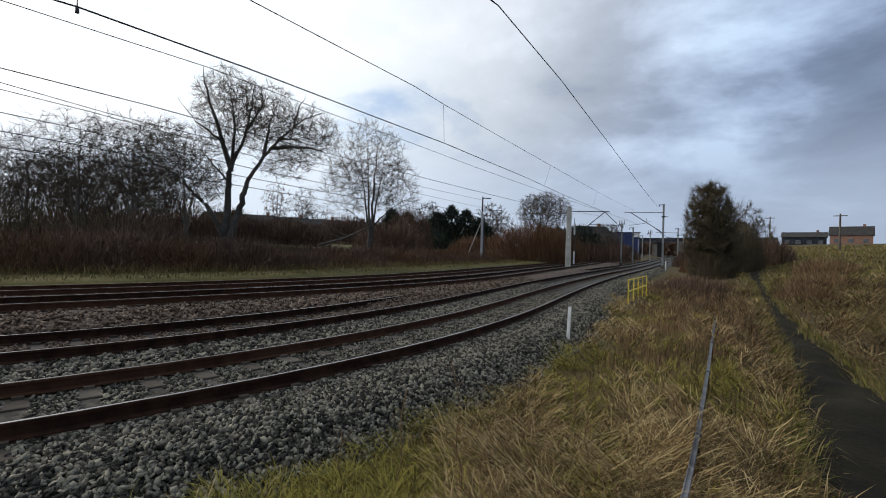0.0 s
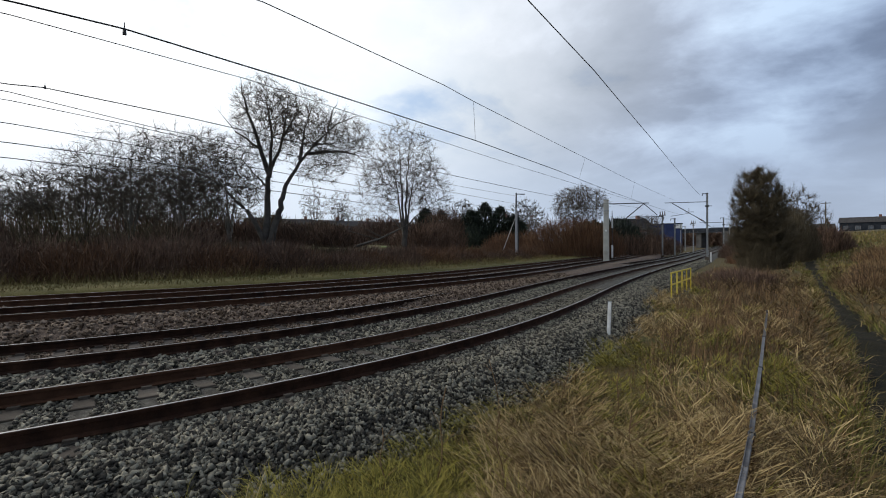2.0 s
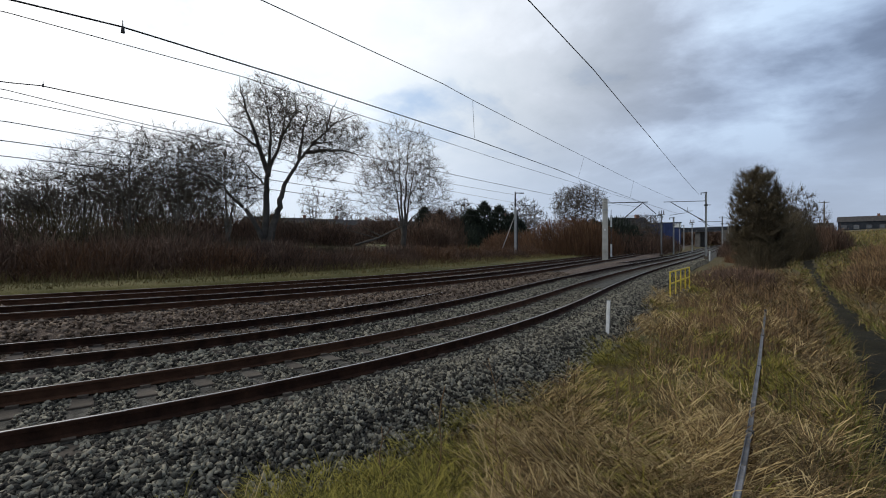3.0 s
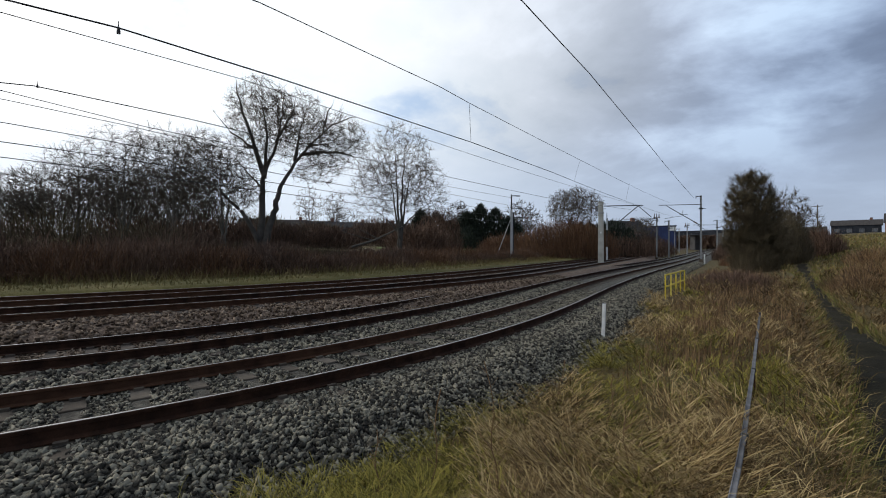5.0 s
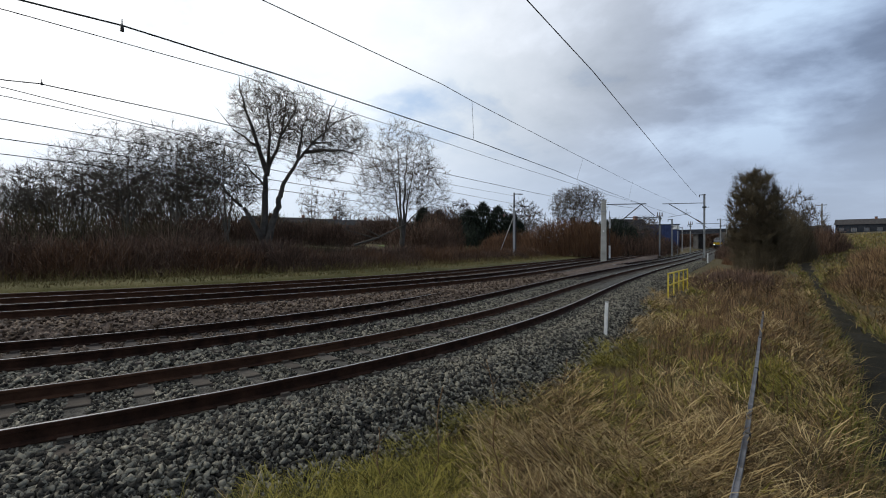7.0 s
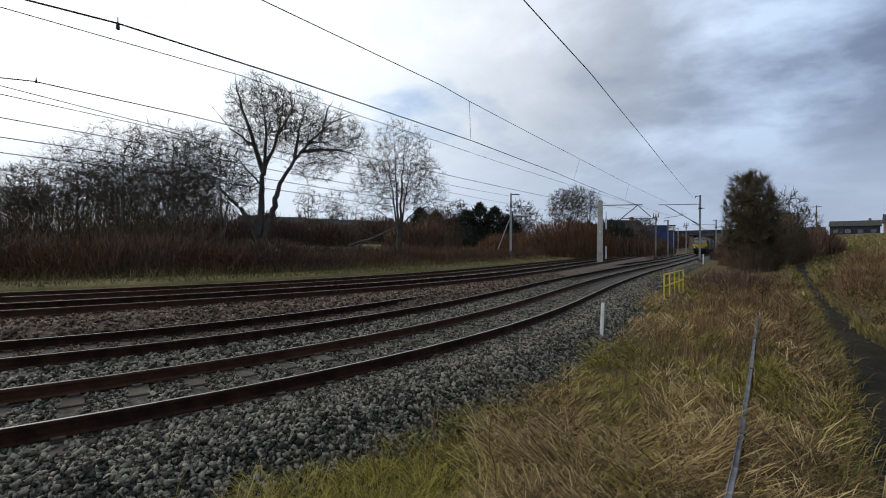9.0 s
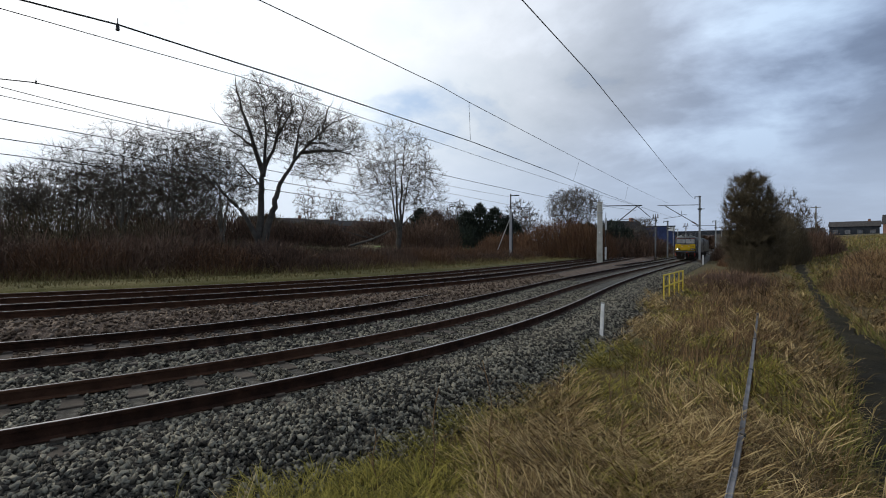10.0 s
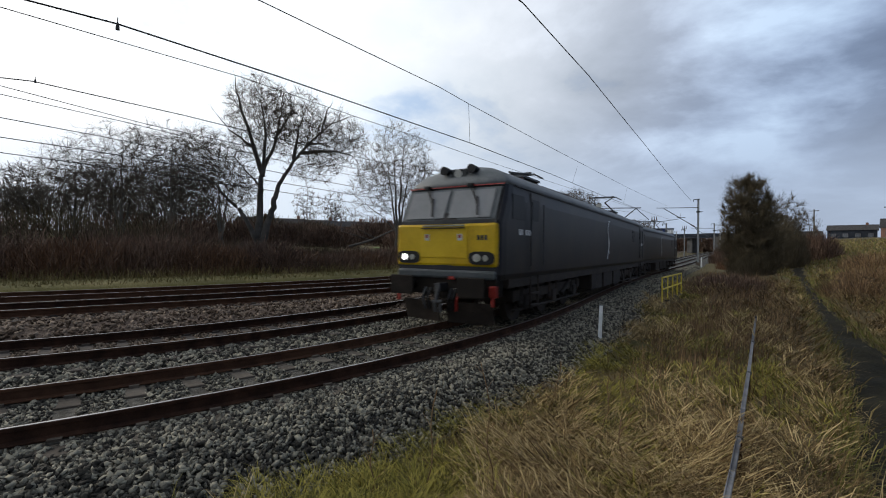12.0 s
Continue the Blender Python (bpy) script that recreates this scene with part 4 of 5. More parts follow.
def scatter_near(n, r0, r1, b0, b1, power=1.0):
    """Places round the standpoint, thinning out with distance; bearings count to the left from +y."""
    r = r0 * (r1 / r0) ** (RNG.uniform(0, 1, n) ** power)
    b = np.radians(RNG.uniform(b0, b1, n))
    return -r * np.sin(b), r * np.cos(b), r


def on_path(x, y, gap=0.0):
    wobble = 0.06 * np.sin(3 * y) + 0.04 * np.sin(7.3 * y)
    return (x > np.interp(y, PATH_Y, PATH_LEFT) - gap + wobble) & (x < np.interp(y, PATH_Y, PATH_RIGHT) + gap - wobble) & (y > 2.0)


def verge_roots(n, r0, r1, b0, b1, q0, q1, path_gap=0.0):
    x, y, r = scatter_near(n, r0, r1, b0, b1)
    q = side_of(x, y)
    keep = (q < q1) & (q > q0) & ~on_path(x, y, path_gap)
    x, y, r = x[keep], y[keep], r[keep]
    return np.stack([x, y, ground_z(x, y) - 0.02], 1), r


def build_grass():
    # tussocks: mounds of long blades combed outwards and down, drifting with the wind
    c, r = verge_roots(3900, 1.5, 34, -35, 86, -60, -2.5, 0.12)
    per = 80
    x, y = c[:, 0], c[:, 1]
    cq = side_of(x, y)
    drift = 2.2 * np.sin(x * 0.9 + 0.5 * y) + 1.8 * np.cos(y * 0.8 - 0.7 * x)
    patch = np.sin(x * 1.1 + 1.3) * np.sin(y * 0.75 + 0.5 * x) + 0.5 * np.sin(x * 2.7 + y * 1.9)
    tone = 0.6 * patch + RNG.normal(0, 0.22, len(c)) + 0.5 * np.clip(cq + 5.0, -1.2, 1) - 0.35 * np.clip((r - 9) / 6, 0, 1)
    radius = RNG.uniform(0.10, 0.27, len(c)) * (1 + 0.02 * r)
    height = radius * RNG.uniform(0.5, 2.1, len(c)) * np.where(tone > 0.05, 0.7, 1.0)
    rr, aa = np.sqrt(RNG.uniform(0, 1, (len(c), per))), RNG.uniform(0, 2 * np.pi, (len(c), per))
    p = np.stack([x[:, None] + radius[:, None] * rr * np.cos(aa), y[:, None] + radius[:, None] * rr * np.sin(aa), c[:, 2:3] + height[:, None] * (1 - rr ** 2)], 2).reshape(-1, 3)
    pull = 0.55 + 0.5 * rr
    way = np.arctan2(pull * np.sin(aa) + 0.75 * np.sin(drift)[:, None], pull * np.cos(aa) + 0.75 * np.cos(drift)[:, None]).ravel() + RNG.normal(0, 0.6, p.shape[0])
    ln = (RNG.uniform(0.55, 1.5, (len(c), per)) * (radius + 0.06)[:, None] * 0.95).ravel()
    tone, far = np.repeat(tone, per) + RNG.normal(0, 0.10, len(p)), np.repeat(r, per)
    wide = 0.0036 + 0.00092 * far
    g, b = tone > 0.02, tone < -0.58
    d = ~g & ~b
    blades("dry_grass", p[d], ln[d], wide[d], 0.35, M_STRAW, "matted straw-coloured winter grass beside the ballast", "grass", 0.8, away=way[d], least=0.75)
    blades("green_grass", p[g], ln[g] * 0.62, wide[g], 0.35, M_GREEN, "mossy yellow-green grass among the straw", "grass", 0.8, away=way[g], least=0.7)
    blades("brown_grass", p[b], ln[b], wide[b], 0.35, M_THATCH, "bleached brown grass clumps among the straw", "grass", 0.8, away=way[b], least=0.7)
    # short dull blades creeping over the edges of the footpath
    y = 2.6 * 14 ** RNG.uniform(0, 1, 9000)
    left = RNG.uniform(0, 1, 9000) < 0.5
    x = np.where(left, np.interp(y, PATH_Y, PATH_LEFT), np.interp(y, PATH_Y, PATH_RIGHT)) + RNG.normal(0, 0.12, 9000) + np.where(left, -0.03, 0.03)
    p = np.stack([x, y, ground_z(x, y) + 0.0], 1)
    k = RNG.uniform(0, 1, 9000) < 0.5
    way = np.where(left, 0.0, np.pi) + RNG.normal(0, 0.9, 9000)
    blades("path_edge_grass", p[k], RNG.uniform(0.08, 0.26, k.sum()), 0.005 + 0.001 * y[k], 0.9, M_FIELDGREEN, "short trodden green grass along the path edge", "grass", 0.6, away=way[k])
    k = ~k
    blades("path_edge_grass", p[k], RNG.uniform(0.12, 0.34, k.sum()), 0.005 + 0.001 * y[k], 0.9, M_FIELDSTRAW, "dull straw grass hanging over the path edge", "grass", 0.8, away=way[k])
    p, r = verge_roots(60000, 1.5, 30, -35, 86, -60, -2.45, 0.03)
    way = 2.2 * np.sin(p[:, 0] * 1.1 + 0.6 * p[:, 1]) + RNG.normal(0, 1.2, len(p))
    blades("grass_thatch", p, RNG.uniform(0.08, 0.25, len(p)), 0.005 + 0.0011 * r, 1.3, M_THATCH, "flattened brown thatch, darkened as shade under the tussocks", "grass", 0.5, away=way)
    # upright red-brown dead stems
    x = RNG.normal(0, 1, (5200, 2)) * (1.1, 3.2)
    px, py = -4.9 + x[:, 0] - 0.33 * x[:, 1], 12.0 + x[:, 1]
    q = side_of(px, py)
    k = (q < -3.3) & ~on_path(px, py, 0.35) & (py > 4.5)
    p = np.stack([px[k], py[k], ground_z(px[k], py[k])], 1)
    blades("dead_stems", p, RNG.uniform(0.2, 0.5, len(p)), 0.011, 0.28, M_STEM, "stand of thin red-brown dead weed stems", "weeds", 0.25)
    x = RNG.normal(0, 1, (9000, 2)) * (1.9, 7.5)
    px, py = -10.3 + x[:, 0] - 0.40 * x[:, 1], 27 + x[:, 1]
    q = side_of(px, py)
    k = (q < -4.0) & ~on_path(px, py, 0.35) & (py > 12)
    p = np.stack([px[k], py[k], ground_z(px[k], py[k])], 1)
    blades("dead_stems", p, RNG.uniform(0.25, 0.6, len(p)), 0.022, 0.4, M_STEM, "thicket of brown dead stems by the fence", "weeds", 0.3)
    # a few bare saplings standing by the ballast
    for i, (x, y, h) in enumerate(((-3.0, 2.1, 0.95), (-3.25, 1.75, 0.6), (-3.55, 3.4, 0.9), (-2.4, 2.3, 0.85), (-3.7, 4.6, 0.7), (-2.7, 4.2, 0.7), (-1.9, 3.3, 0.6))):
        z = float(ground_z(np.array([x]), np.array([y]))[0])
        t = thing("weed_stalk", pose(x, y, z, 0, 0, 70 * i), "single thin brown dead weed stalk", "weed", "weed stalks")
        p0 = Vector((0, 0, -0.03))
        line = [p0]
        for k in range(6):
            p1 = p0 + Vector((0.03 * math.sin(k * 1.7 + i), 0.02 + 0.02 * math.cos(k + i), h / 6))
            line.append(p1)
            if k > 1:
                part("side_shoot", made(("rod", p0, p0 + Vector((0.10 * math.cos(k * 2.4 + i), 0.10 * math.sin(k * 2.4 + i), 0.10)), 0.004, 0.002, 4)), M_STEM, t)
            p0 = p1
        polyline_tube("stalk", line, 0.005, M_STEM, t)
    # rough tussocks out on the field
    p, r = verge_roots(60000, 14, 120, -32, 26, -90, -9, 0.15)
    blades("field_grass", p, RNG.uniform(0.18, 0.45, len(p)), 0.004 * r ** 0.75, 0.6, M_FIELDSTRAW, "rough tussocky grass on the rising field", "grass", 0.6)
    p, r = verge_roots(60000, 14, 120, -32, 22, -90, -9, 0.15)
    blades("field_grass", p, RNG.uniform(0.10, 0.25, len(p)), 0.004 * r ** 0.75, 0.6, M_FIELDGREEN, "green grass patches on the rising field", "grass", 0.6)
    # far verge
    s, o = RNG.uniform(-10, 60, 14000), RNG.uniform(12.2, 14.8, 14000)
    p = on(SLOW, s, o, 0.34)
    blades("verge_grass", p, RNG.uniform(0.08, 0.26, len(p)), 0.03, 0.5, M_VERGE, "short pale grass along the far track", "grass", 0.5)
    s, o = RNG.uniform(-12, 60, 9000), RNG.normal(14.9, 0.35, 9000)
    blades("bank_grass", on(SLOW, s, o, 0.36), RNG.uniform(0.2, 0.7, 9000), 0.022, 0.7, M_FIELDSTRAW, "dry straw grass fringing the bramble bank", "grass", 0.8)
    # weeds between the track pairs
    s, o = RNG.uniform(12, 60, 2500), RNG.normal(4.9, 0.25, 2500)
    blades("track_weeds", on(FAST, s, o, -0.25), RNG.uniform(0.08, 0.3, 2500), 0.03, 0.5, M_STRAW, "sparse dry weeds between the track pairs", "weeds", 0.4)


build_grass()


def mound_roots(n, cx, cy, rx, ry, h, z0, turn=0.0):
    """Places through a rounded mound, denser towards its skin."""
    u = RNG.normal(size=(n, 3))
    u /= np.linalg.norm(u, axis=1)[:, None]
    u[:, 2] = np.abs(u[:, 2])
    u *= (RNG.uniform(0.15, 1, n) ** 0.45)[:, None]
    c, s = math.cos(turn), math.sin(turn)
    x, y = u[:, 0] * rx, u[:, 1] * ry
    return np.stack([cx + x * c - y * s, cy + x * s + y * c, z0 + u[:, 2] * h * 0.85], 1), u


def bush(name, cx, cy, rx, ry, h, n, twig, width, material_used, label, category="bush", turn=0.0, sink=0.3, lean=0.45):
    z0 = float(ground_z(np.array([cx]), np.array([cy]))[0]) - sink
    t = thing(name, pose(0, 0, 0), label, category)
    p, u = mound_roots(n, cx, cy, rx, ry, h, z0, turn)
    away = np.arctan2(u[:, 1], u[:, 0]) + RNG.normal(0, 0.8, n)
    blades("tangle", p, RNG.uniform(0.4, 1.2, n) * twig, width, lean, material_used, "", "", 0.35, t, away)
    return t


def build_thicket():
    # bramble bank behind the far verge, clump after clump
    s = -16.0
    k = 0
    while s < 62:
        big = 1.0 + 0.28 * math.sin(k * 1.9) + 0.18 * math.sin(k * 4.3)
        p = on(SLOW, s, 17.4 + 0.7 * math.sin(k * 2.7))
        h = float(np.interp(s, [-16, 6, 11, 16, 24, 62], [1.9, 1.9, 1.5, 1.0, 1.2, 1.3])) * big
        bush("bramble_clump", p[0], p[1], 2.6, 2.5, h, 4200, 0.62, 0.024, M_BRAMBLE if k % 3 else M_WILLOW, "tangled dark red-brown bramble clump on the railway bank", "bramble", heading(SLOW, s), 0.2, 1.0)
        s += 2.4
        k += 1
    s = -16.0
    while s < 34:
        p = on(SLOW, s, 22.5 + 1.8 * math.sin(k * 1.3))
        h = float(np.interp(s, [-16, 4, 9, 12, 16, 20, 34], [2.6, 2.4, 2.0, 1.6, 0.6, 0.7, 1.0])) * (1 + 0.35 * math.sin(k * 2.1))
        bush("scrub_clump", p[0], p[1], 3.0, 2.6, h, 2600, 0.85, 0.026, M_OLIVE if k % 2 else M_BRAMBLE, "dark leafless scrub behind the brambles", "scrub", heading(SLOW, s), 0.2, 0.75)
        s += 3.2
        k += 1
    bush("willow_scrub", -39.5, 51.5, 7.5, 5.0, 6.0, 11000, 1.6, 0.045, M_WILLOW, "rounded mass of rusty-brown willow scrub", "scrub", 0.9, 0.2, 0.4)
    bush("willow_scrub", -46.5, 47.5, 5.0, 4.0, 3.2, 4000, 1.2, 0.045, M_WILLOW, "low rusty-brown scrub under the bank", "scrub", 0.9, 0.2, 0.5)
    bush("willow_scrub", -45.0, 72.0, 8.0, 6.0, 4.2, 5000, 1.4, 0.06, M_BRAMBLE, "dark brown scrub along the distant bank", "scrub", 0.9, 0.2, 0.5)
    bush("willow_scrub", -60.0, 92.0, 10.0, 8.0, 4.2, 4000, 1.6, 0.07, M_BRAMBLE, "dark scrub far along the bank", "scrub", 0.9, 0.2, 0.5)
    # the tall brush beside the footpath
    bush("low_brush", -13.6, 42.6, 1.7, 2.2, 3.4, 9000, 0.7, 0.014, M_BRUSH, "dense olive-brown undergrowth at the foot of the sallow", "bush", 0.2, 0.3, 0.5)
    bush("tall_brush", -13.4, 50.0, 2.0, 3.0, 5.6, 11000, 1.0, 0.018, M_BRUSH, "dense brown brush along the footpath", "bush", 0.2, 0.3, 0.4)
    bush("tall_brush", -12.6, 57.0, 2.2, 3.0, 3.0, 4000, 1.0, 0.04, M_BRAMBLE, "low dark brush beside the field", "bush", 0.2, 0.3, 0.4)
    bush("tall_brush", -30.0, 85.0, 3.4, 7.0, 3.6, 6000, 1.2, 0.05, M_BRAMBLE, "brown trackside brush in the distance", "bush", 0.4, 0.3, 0.4)
    bush("tall_brush", -20.5, 60.0, 2.2, 6.0, 1.5, 5000, 0.8, 0.04, M_WILLOW, "low red-brown scrub beside the fence line", "bush", 0.4, 0.3, 0.5)
    bush("low_bramble", -9.4, 26.0, 2.2, 5.0, 0.95, 6500, 0.5, 0.02, M_BRAMBLE, "knee-high brown bramble beside the yellow barrier", "bramble", 0.35, 0.2, 0.9)
    bush("low_bramble", -4.0, 24.5, 1.2, 2.4, 0.9, 2600, 0.5, 0.018, M_STEM, "knee-high brown bramble on the field side", "bramble", 0.2, 0.2, 0.9)
    bush("low_bramble", -4.6, 31.0, 1.6, 3.4, 1.0, 3000, 0.5, 0.02, M_STEM, "low tangle of brown bramble by the path", "bramble", 0.2, 0.2, 0.9)
    bush("low_bramble", -5.6, 40.0, 2.0, 4.0, 1.2, 3000, 0.6, 0.025, M_STEM, "brown bramble patch on the rising field", "bramble", 0.2, 0.2, 0.9)


build_thicket()


def tube_mesh(name, branches, material_used):
    """Tapering tubes along lists of points; each branch is (points, radii, sides)."""
    verts, faces = [], []
    for pts, rad, n in branches:
        base = len(verts)
        for i, p in enumerate(pts):
            d = (pts[min(i + 1, len(pts) - 1)] - pts[max(i - 1, 0)]).normalized()
            a = d.orthogonal().normalized()
            b = d.cross(a)
            for k in range(n):
                t = 2 * math.pi * k / n
                verts.append(p + (a * math.cos(t) + b * math.sin(t)) * rad[i])
        for i in range(len(pts) - 1):
            for k in range(n):
                c, e = base + i * n + k, base + i * n + (k + 1) % n
                faces.append((c, e, e + n, c + n))
    return mesh_from(name, verts, faces, material_used, True)


def in_lobes(rng, lobes, n, skin=0.45):
    """Places inside a crown made of overlapping rounded lobes (u, v, z, ru, rv, rz)."""
    vol = np.array([l[3] * l[4] * l[5] for l in lobes])
    pick = rng.choice(len(lobes), n, p=vol / vol.sum())
    u = rng.normal(size=(n, 3))
    u /= np.linalg.norm(u, axis=1)[:, None]
    u *= (rng.uniform(0, 1, n) ** skin)[:, None]
    L = np.array(lobes, float)[pick]
    return L[:, :3] + u * L[:, 3:]


def twig_mesh(rng, name, p, d, length, width, material_used):
    """Fine shoots: each a thin strip, bent once, pointing along d."""
    n = len(p)
    d1 = d + rng.normal(0, 0.30, (n, 3)) + np.array([0, 0, 0.16])
    d1 /= np.linalg.norm(d1, axis=1)[:, None]
    side = np.cross(d, rng.normal(size=(n, 3)))
    side *= (0.5 * width / np.maximum(np.linalg.norm(side, axis=1), 1e-6))[:, None]
    mid = p + d * (0.5 * length)[:, None]
    tip = mid + d1 * (0.5 * length)[:, None]
    v = np.stack([p - side, p + side, mid - side * 0.8, mid + side * 0.8, tip], 1).reshape(-1, 3)
    t = np.array([(0, 1, 3), (0, 3, 2), (2, 3, 4)])[None] + (np.arange(n) * 5)[:, None, None]
    return mesh_arrays(name, v, t.reshape(-1, 3), material_used)


def fan_limbs(rng, stems, r, z_top, reach, low=0.25):
    """Several upswept stems from one foot: lists of (radius, places)."""
    out = []
    for k in range(stems):
        f = (k + 0.5) / stems * 2 - 1 if stems > 1 else 0.0
        e = f * reach * rng.uniform(0.85, 1.15)
        v = rng.uniform(-0.6, 0.6) * reach
        h = z_top * rng.uniform(0.88, 1.0) * (1 - 0.18 * abs(f))
        out.append((r * (1 - 0.3 * abs(f)), [(0.12 * f, 0, -0.3), (0.10 * e, 0.1 * v, low * h), (0.5 * e, 0.5 * v, 0.62 * h), (e, v, h)]))
    return out


def crown_tree(x, y, label, seed, limbs, lobes, boughs=40, sprays=420, shoots=5000, shoot=0.7, fine=0.016, up=0.5,
               z=None, name="bare_tree", category="tree", group="bare trees", twig=None, bark=None, turn=None, thin=1.0):
    """Bare tree: main limbs (u across the view, v in depth, z up from the foot), boughs and sprays that reach out
    through the crown's lobes, and fine shoots on them."""
    rng = np.random.default_rng(seed)
    z = float(ground_z(np.array([x]), np.array([y]))[0]) if z is None else z
    t = thing(name, pose(x, y, z, 0, 0, math.degrees(math.atan2(-x, y)) if turn is None else turn), label, category, group)
    nodes, ways, radii = [], [], []
    trunk, crown = [], []

    def lay(pts, r0, r1, sides, store):
        k = len(pts)
        rad = [r0 + (r1 - r0) * (i / (k - 1)) ** 0.62 for i in range(k)]
        store.append((pts, rad, sides))
        for i in range(1, k):
            nodes.append(pts[i][:])
            ways.append((pts[i] - pts[i - 1]).normalized()[:])
            radii.append(rad[i])

    for r, pts in limbs:
        raw = [Vector(p) for p in pts]
        fine_pts = []
        for i in range(len(raw) - 1):
            a, b = raw[max(i - 1, 0)], raw[min(i + 2, len(raw) - 1)]
            p, q = raw[i], raw[i + 1]
            for k in range(5):
                f = k / 5
                m0, m1 = (q - a) * 0.5, (b - p) * 0.5
                h = p * (2 * f ** 3 - 3 * f ** 2 + 1) + m0 * (f ** 3 - 2 * f ** 2 + f) + q * (3 * f ** 2 - 2 * f ** 3) + m1 * (f ** 3 - f ** 2)
                fine_pts.append(h + Vector(rng.normal(0, 0.035, 3)) * (i + k > 0))
        lay(fine_pts + [raw[-1]], r * 0.9, r * 0.04, 8, trunk)

    for stage, count in ((1, boughs), (2, sprays)):
        goal = in_lobes(rng, lobes, count, 0.4 if stage == 1 else 0.36)
        if stage == 1:
            goal = goal[np.argsort(np.min(np.linalg.norm(goal[:, None] - np.array(nodes)[None], axis=2), 1))]
        step = 6 if stage == 1 else 70
        for c in range(0, count, step):
            P, D = np.array(nodes), np.array(ways)
            g = goal[c:c + step]
            to = g[:, None] - P[None]
            dist = np.linalg.norm(to, axis=2)
            along = (to * D[None]).sum(2) / np.maximum(dist, 0.05)
            cost = dist * (1.25 - 0.45 * along) + up * np.maximum(0, -to[:, :, 2]) + 0.25 * (dist < 0.3)
            for q, j in zip(g, np.argmin(cost, 1)):
                a, d, q = Vector(P[j]), Vector(D[j]), Vector(q)
                ln = (q - a).length
                if ln < 0.15:
                    continue
                ctrl = a + (d * 0.30 + (q - a).normalized() * 0.2 + Vector((0, 0, -0.06))) * ln
                k = 6 if stage == 1 else 4
                pts = [a * (1 - f) ** 2 + ctrl * 2 * f * (1 - f) + q * f ** 2 + Vector(rng.normal(0, 0.025 * ln ** 0.5, 3)) * (0 < f < 1) for f in (i / k for i in range(k + 1))]
                r0 = min(radii[j] * 0.75, (0.022 if stage == 1 else 0.017) * thin * ln + 0.011)
                lay(pts, max(r0, 0.013), 0.006, 5 if stage == 1 else 3, trunk if stage == 1 else crown)
    P, D, R = np.array(nodes), np.array(ways), np.array(radii)
    ok = np.nonzero(R < np.quantile(R, 0.93))[0]
    ok = ok[P[ok, 2] > min(l[2] - l[5] for l in lobes)]
    j = rng.choice(ok, shoots)
    d = D[j] + rng.normal(0, 0.30, (shoots, 3)) + np.array([0, 0, 0.22 * up])
    d /= np.linalg.norm(d, axis=1)[:, None]
    part_of = new("trunk", tube_mesh("trunk", trunk, bark or M_BARK))
    part_of.parent = t
    c = new("bough_rest", tube_mesh("bough_rest", crown, twig or M_TWIG))
    c.parent = t
    tagged(c, "thin leafless boughs", kind="stuff")
    c = new("crown", twig_mesh(rng, "crown", P[j] - d * 0.02, d, rng.uniform(0.35, 1.15, shoots) * shoot, fine, twig or M_TWIG))
    c.parent = t
    tagged(c, "fine leafless twigs", kind="stuff")
    return t


def conifer(x, y, h, r, label):
    z = float(ground_z(np.array([x]), np.array([y]))[0])
    t = thing("conifer", pose(x, y, z), label, "tree", "dark conifers")
    part("trunk", made(("rod", (0, 0, -0.3), (0, 0, h * 0.9), 0.16, 0.03)), M_BARK, t)
    n = 2600
    f = RNG.uniform(0, 1, n) ** 0.9
    a = RNG.uniform(0, 2 * np.pi, n)
    rr = r * (1 - f ** 1.6) ** 0.8 * (1 + 0.25 * np.sin(f * 23 + 5 * a)) * RNG.uniform(0.25, 1.0, n) ** 0.5
    p = np.stack([rr * np.cos(a), rr * np.sin(a), 0.2 + f * h * 0.93], 1)
    blades("foliage", p, RNG.uniform(0.5, 1.1, n), 0.16, 0.9, M_CONIFER, "", "", 0.5, t, a)


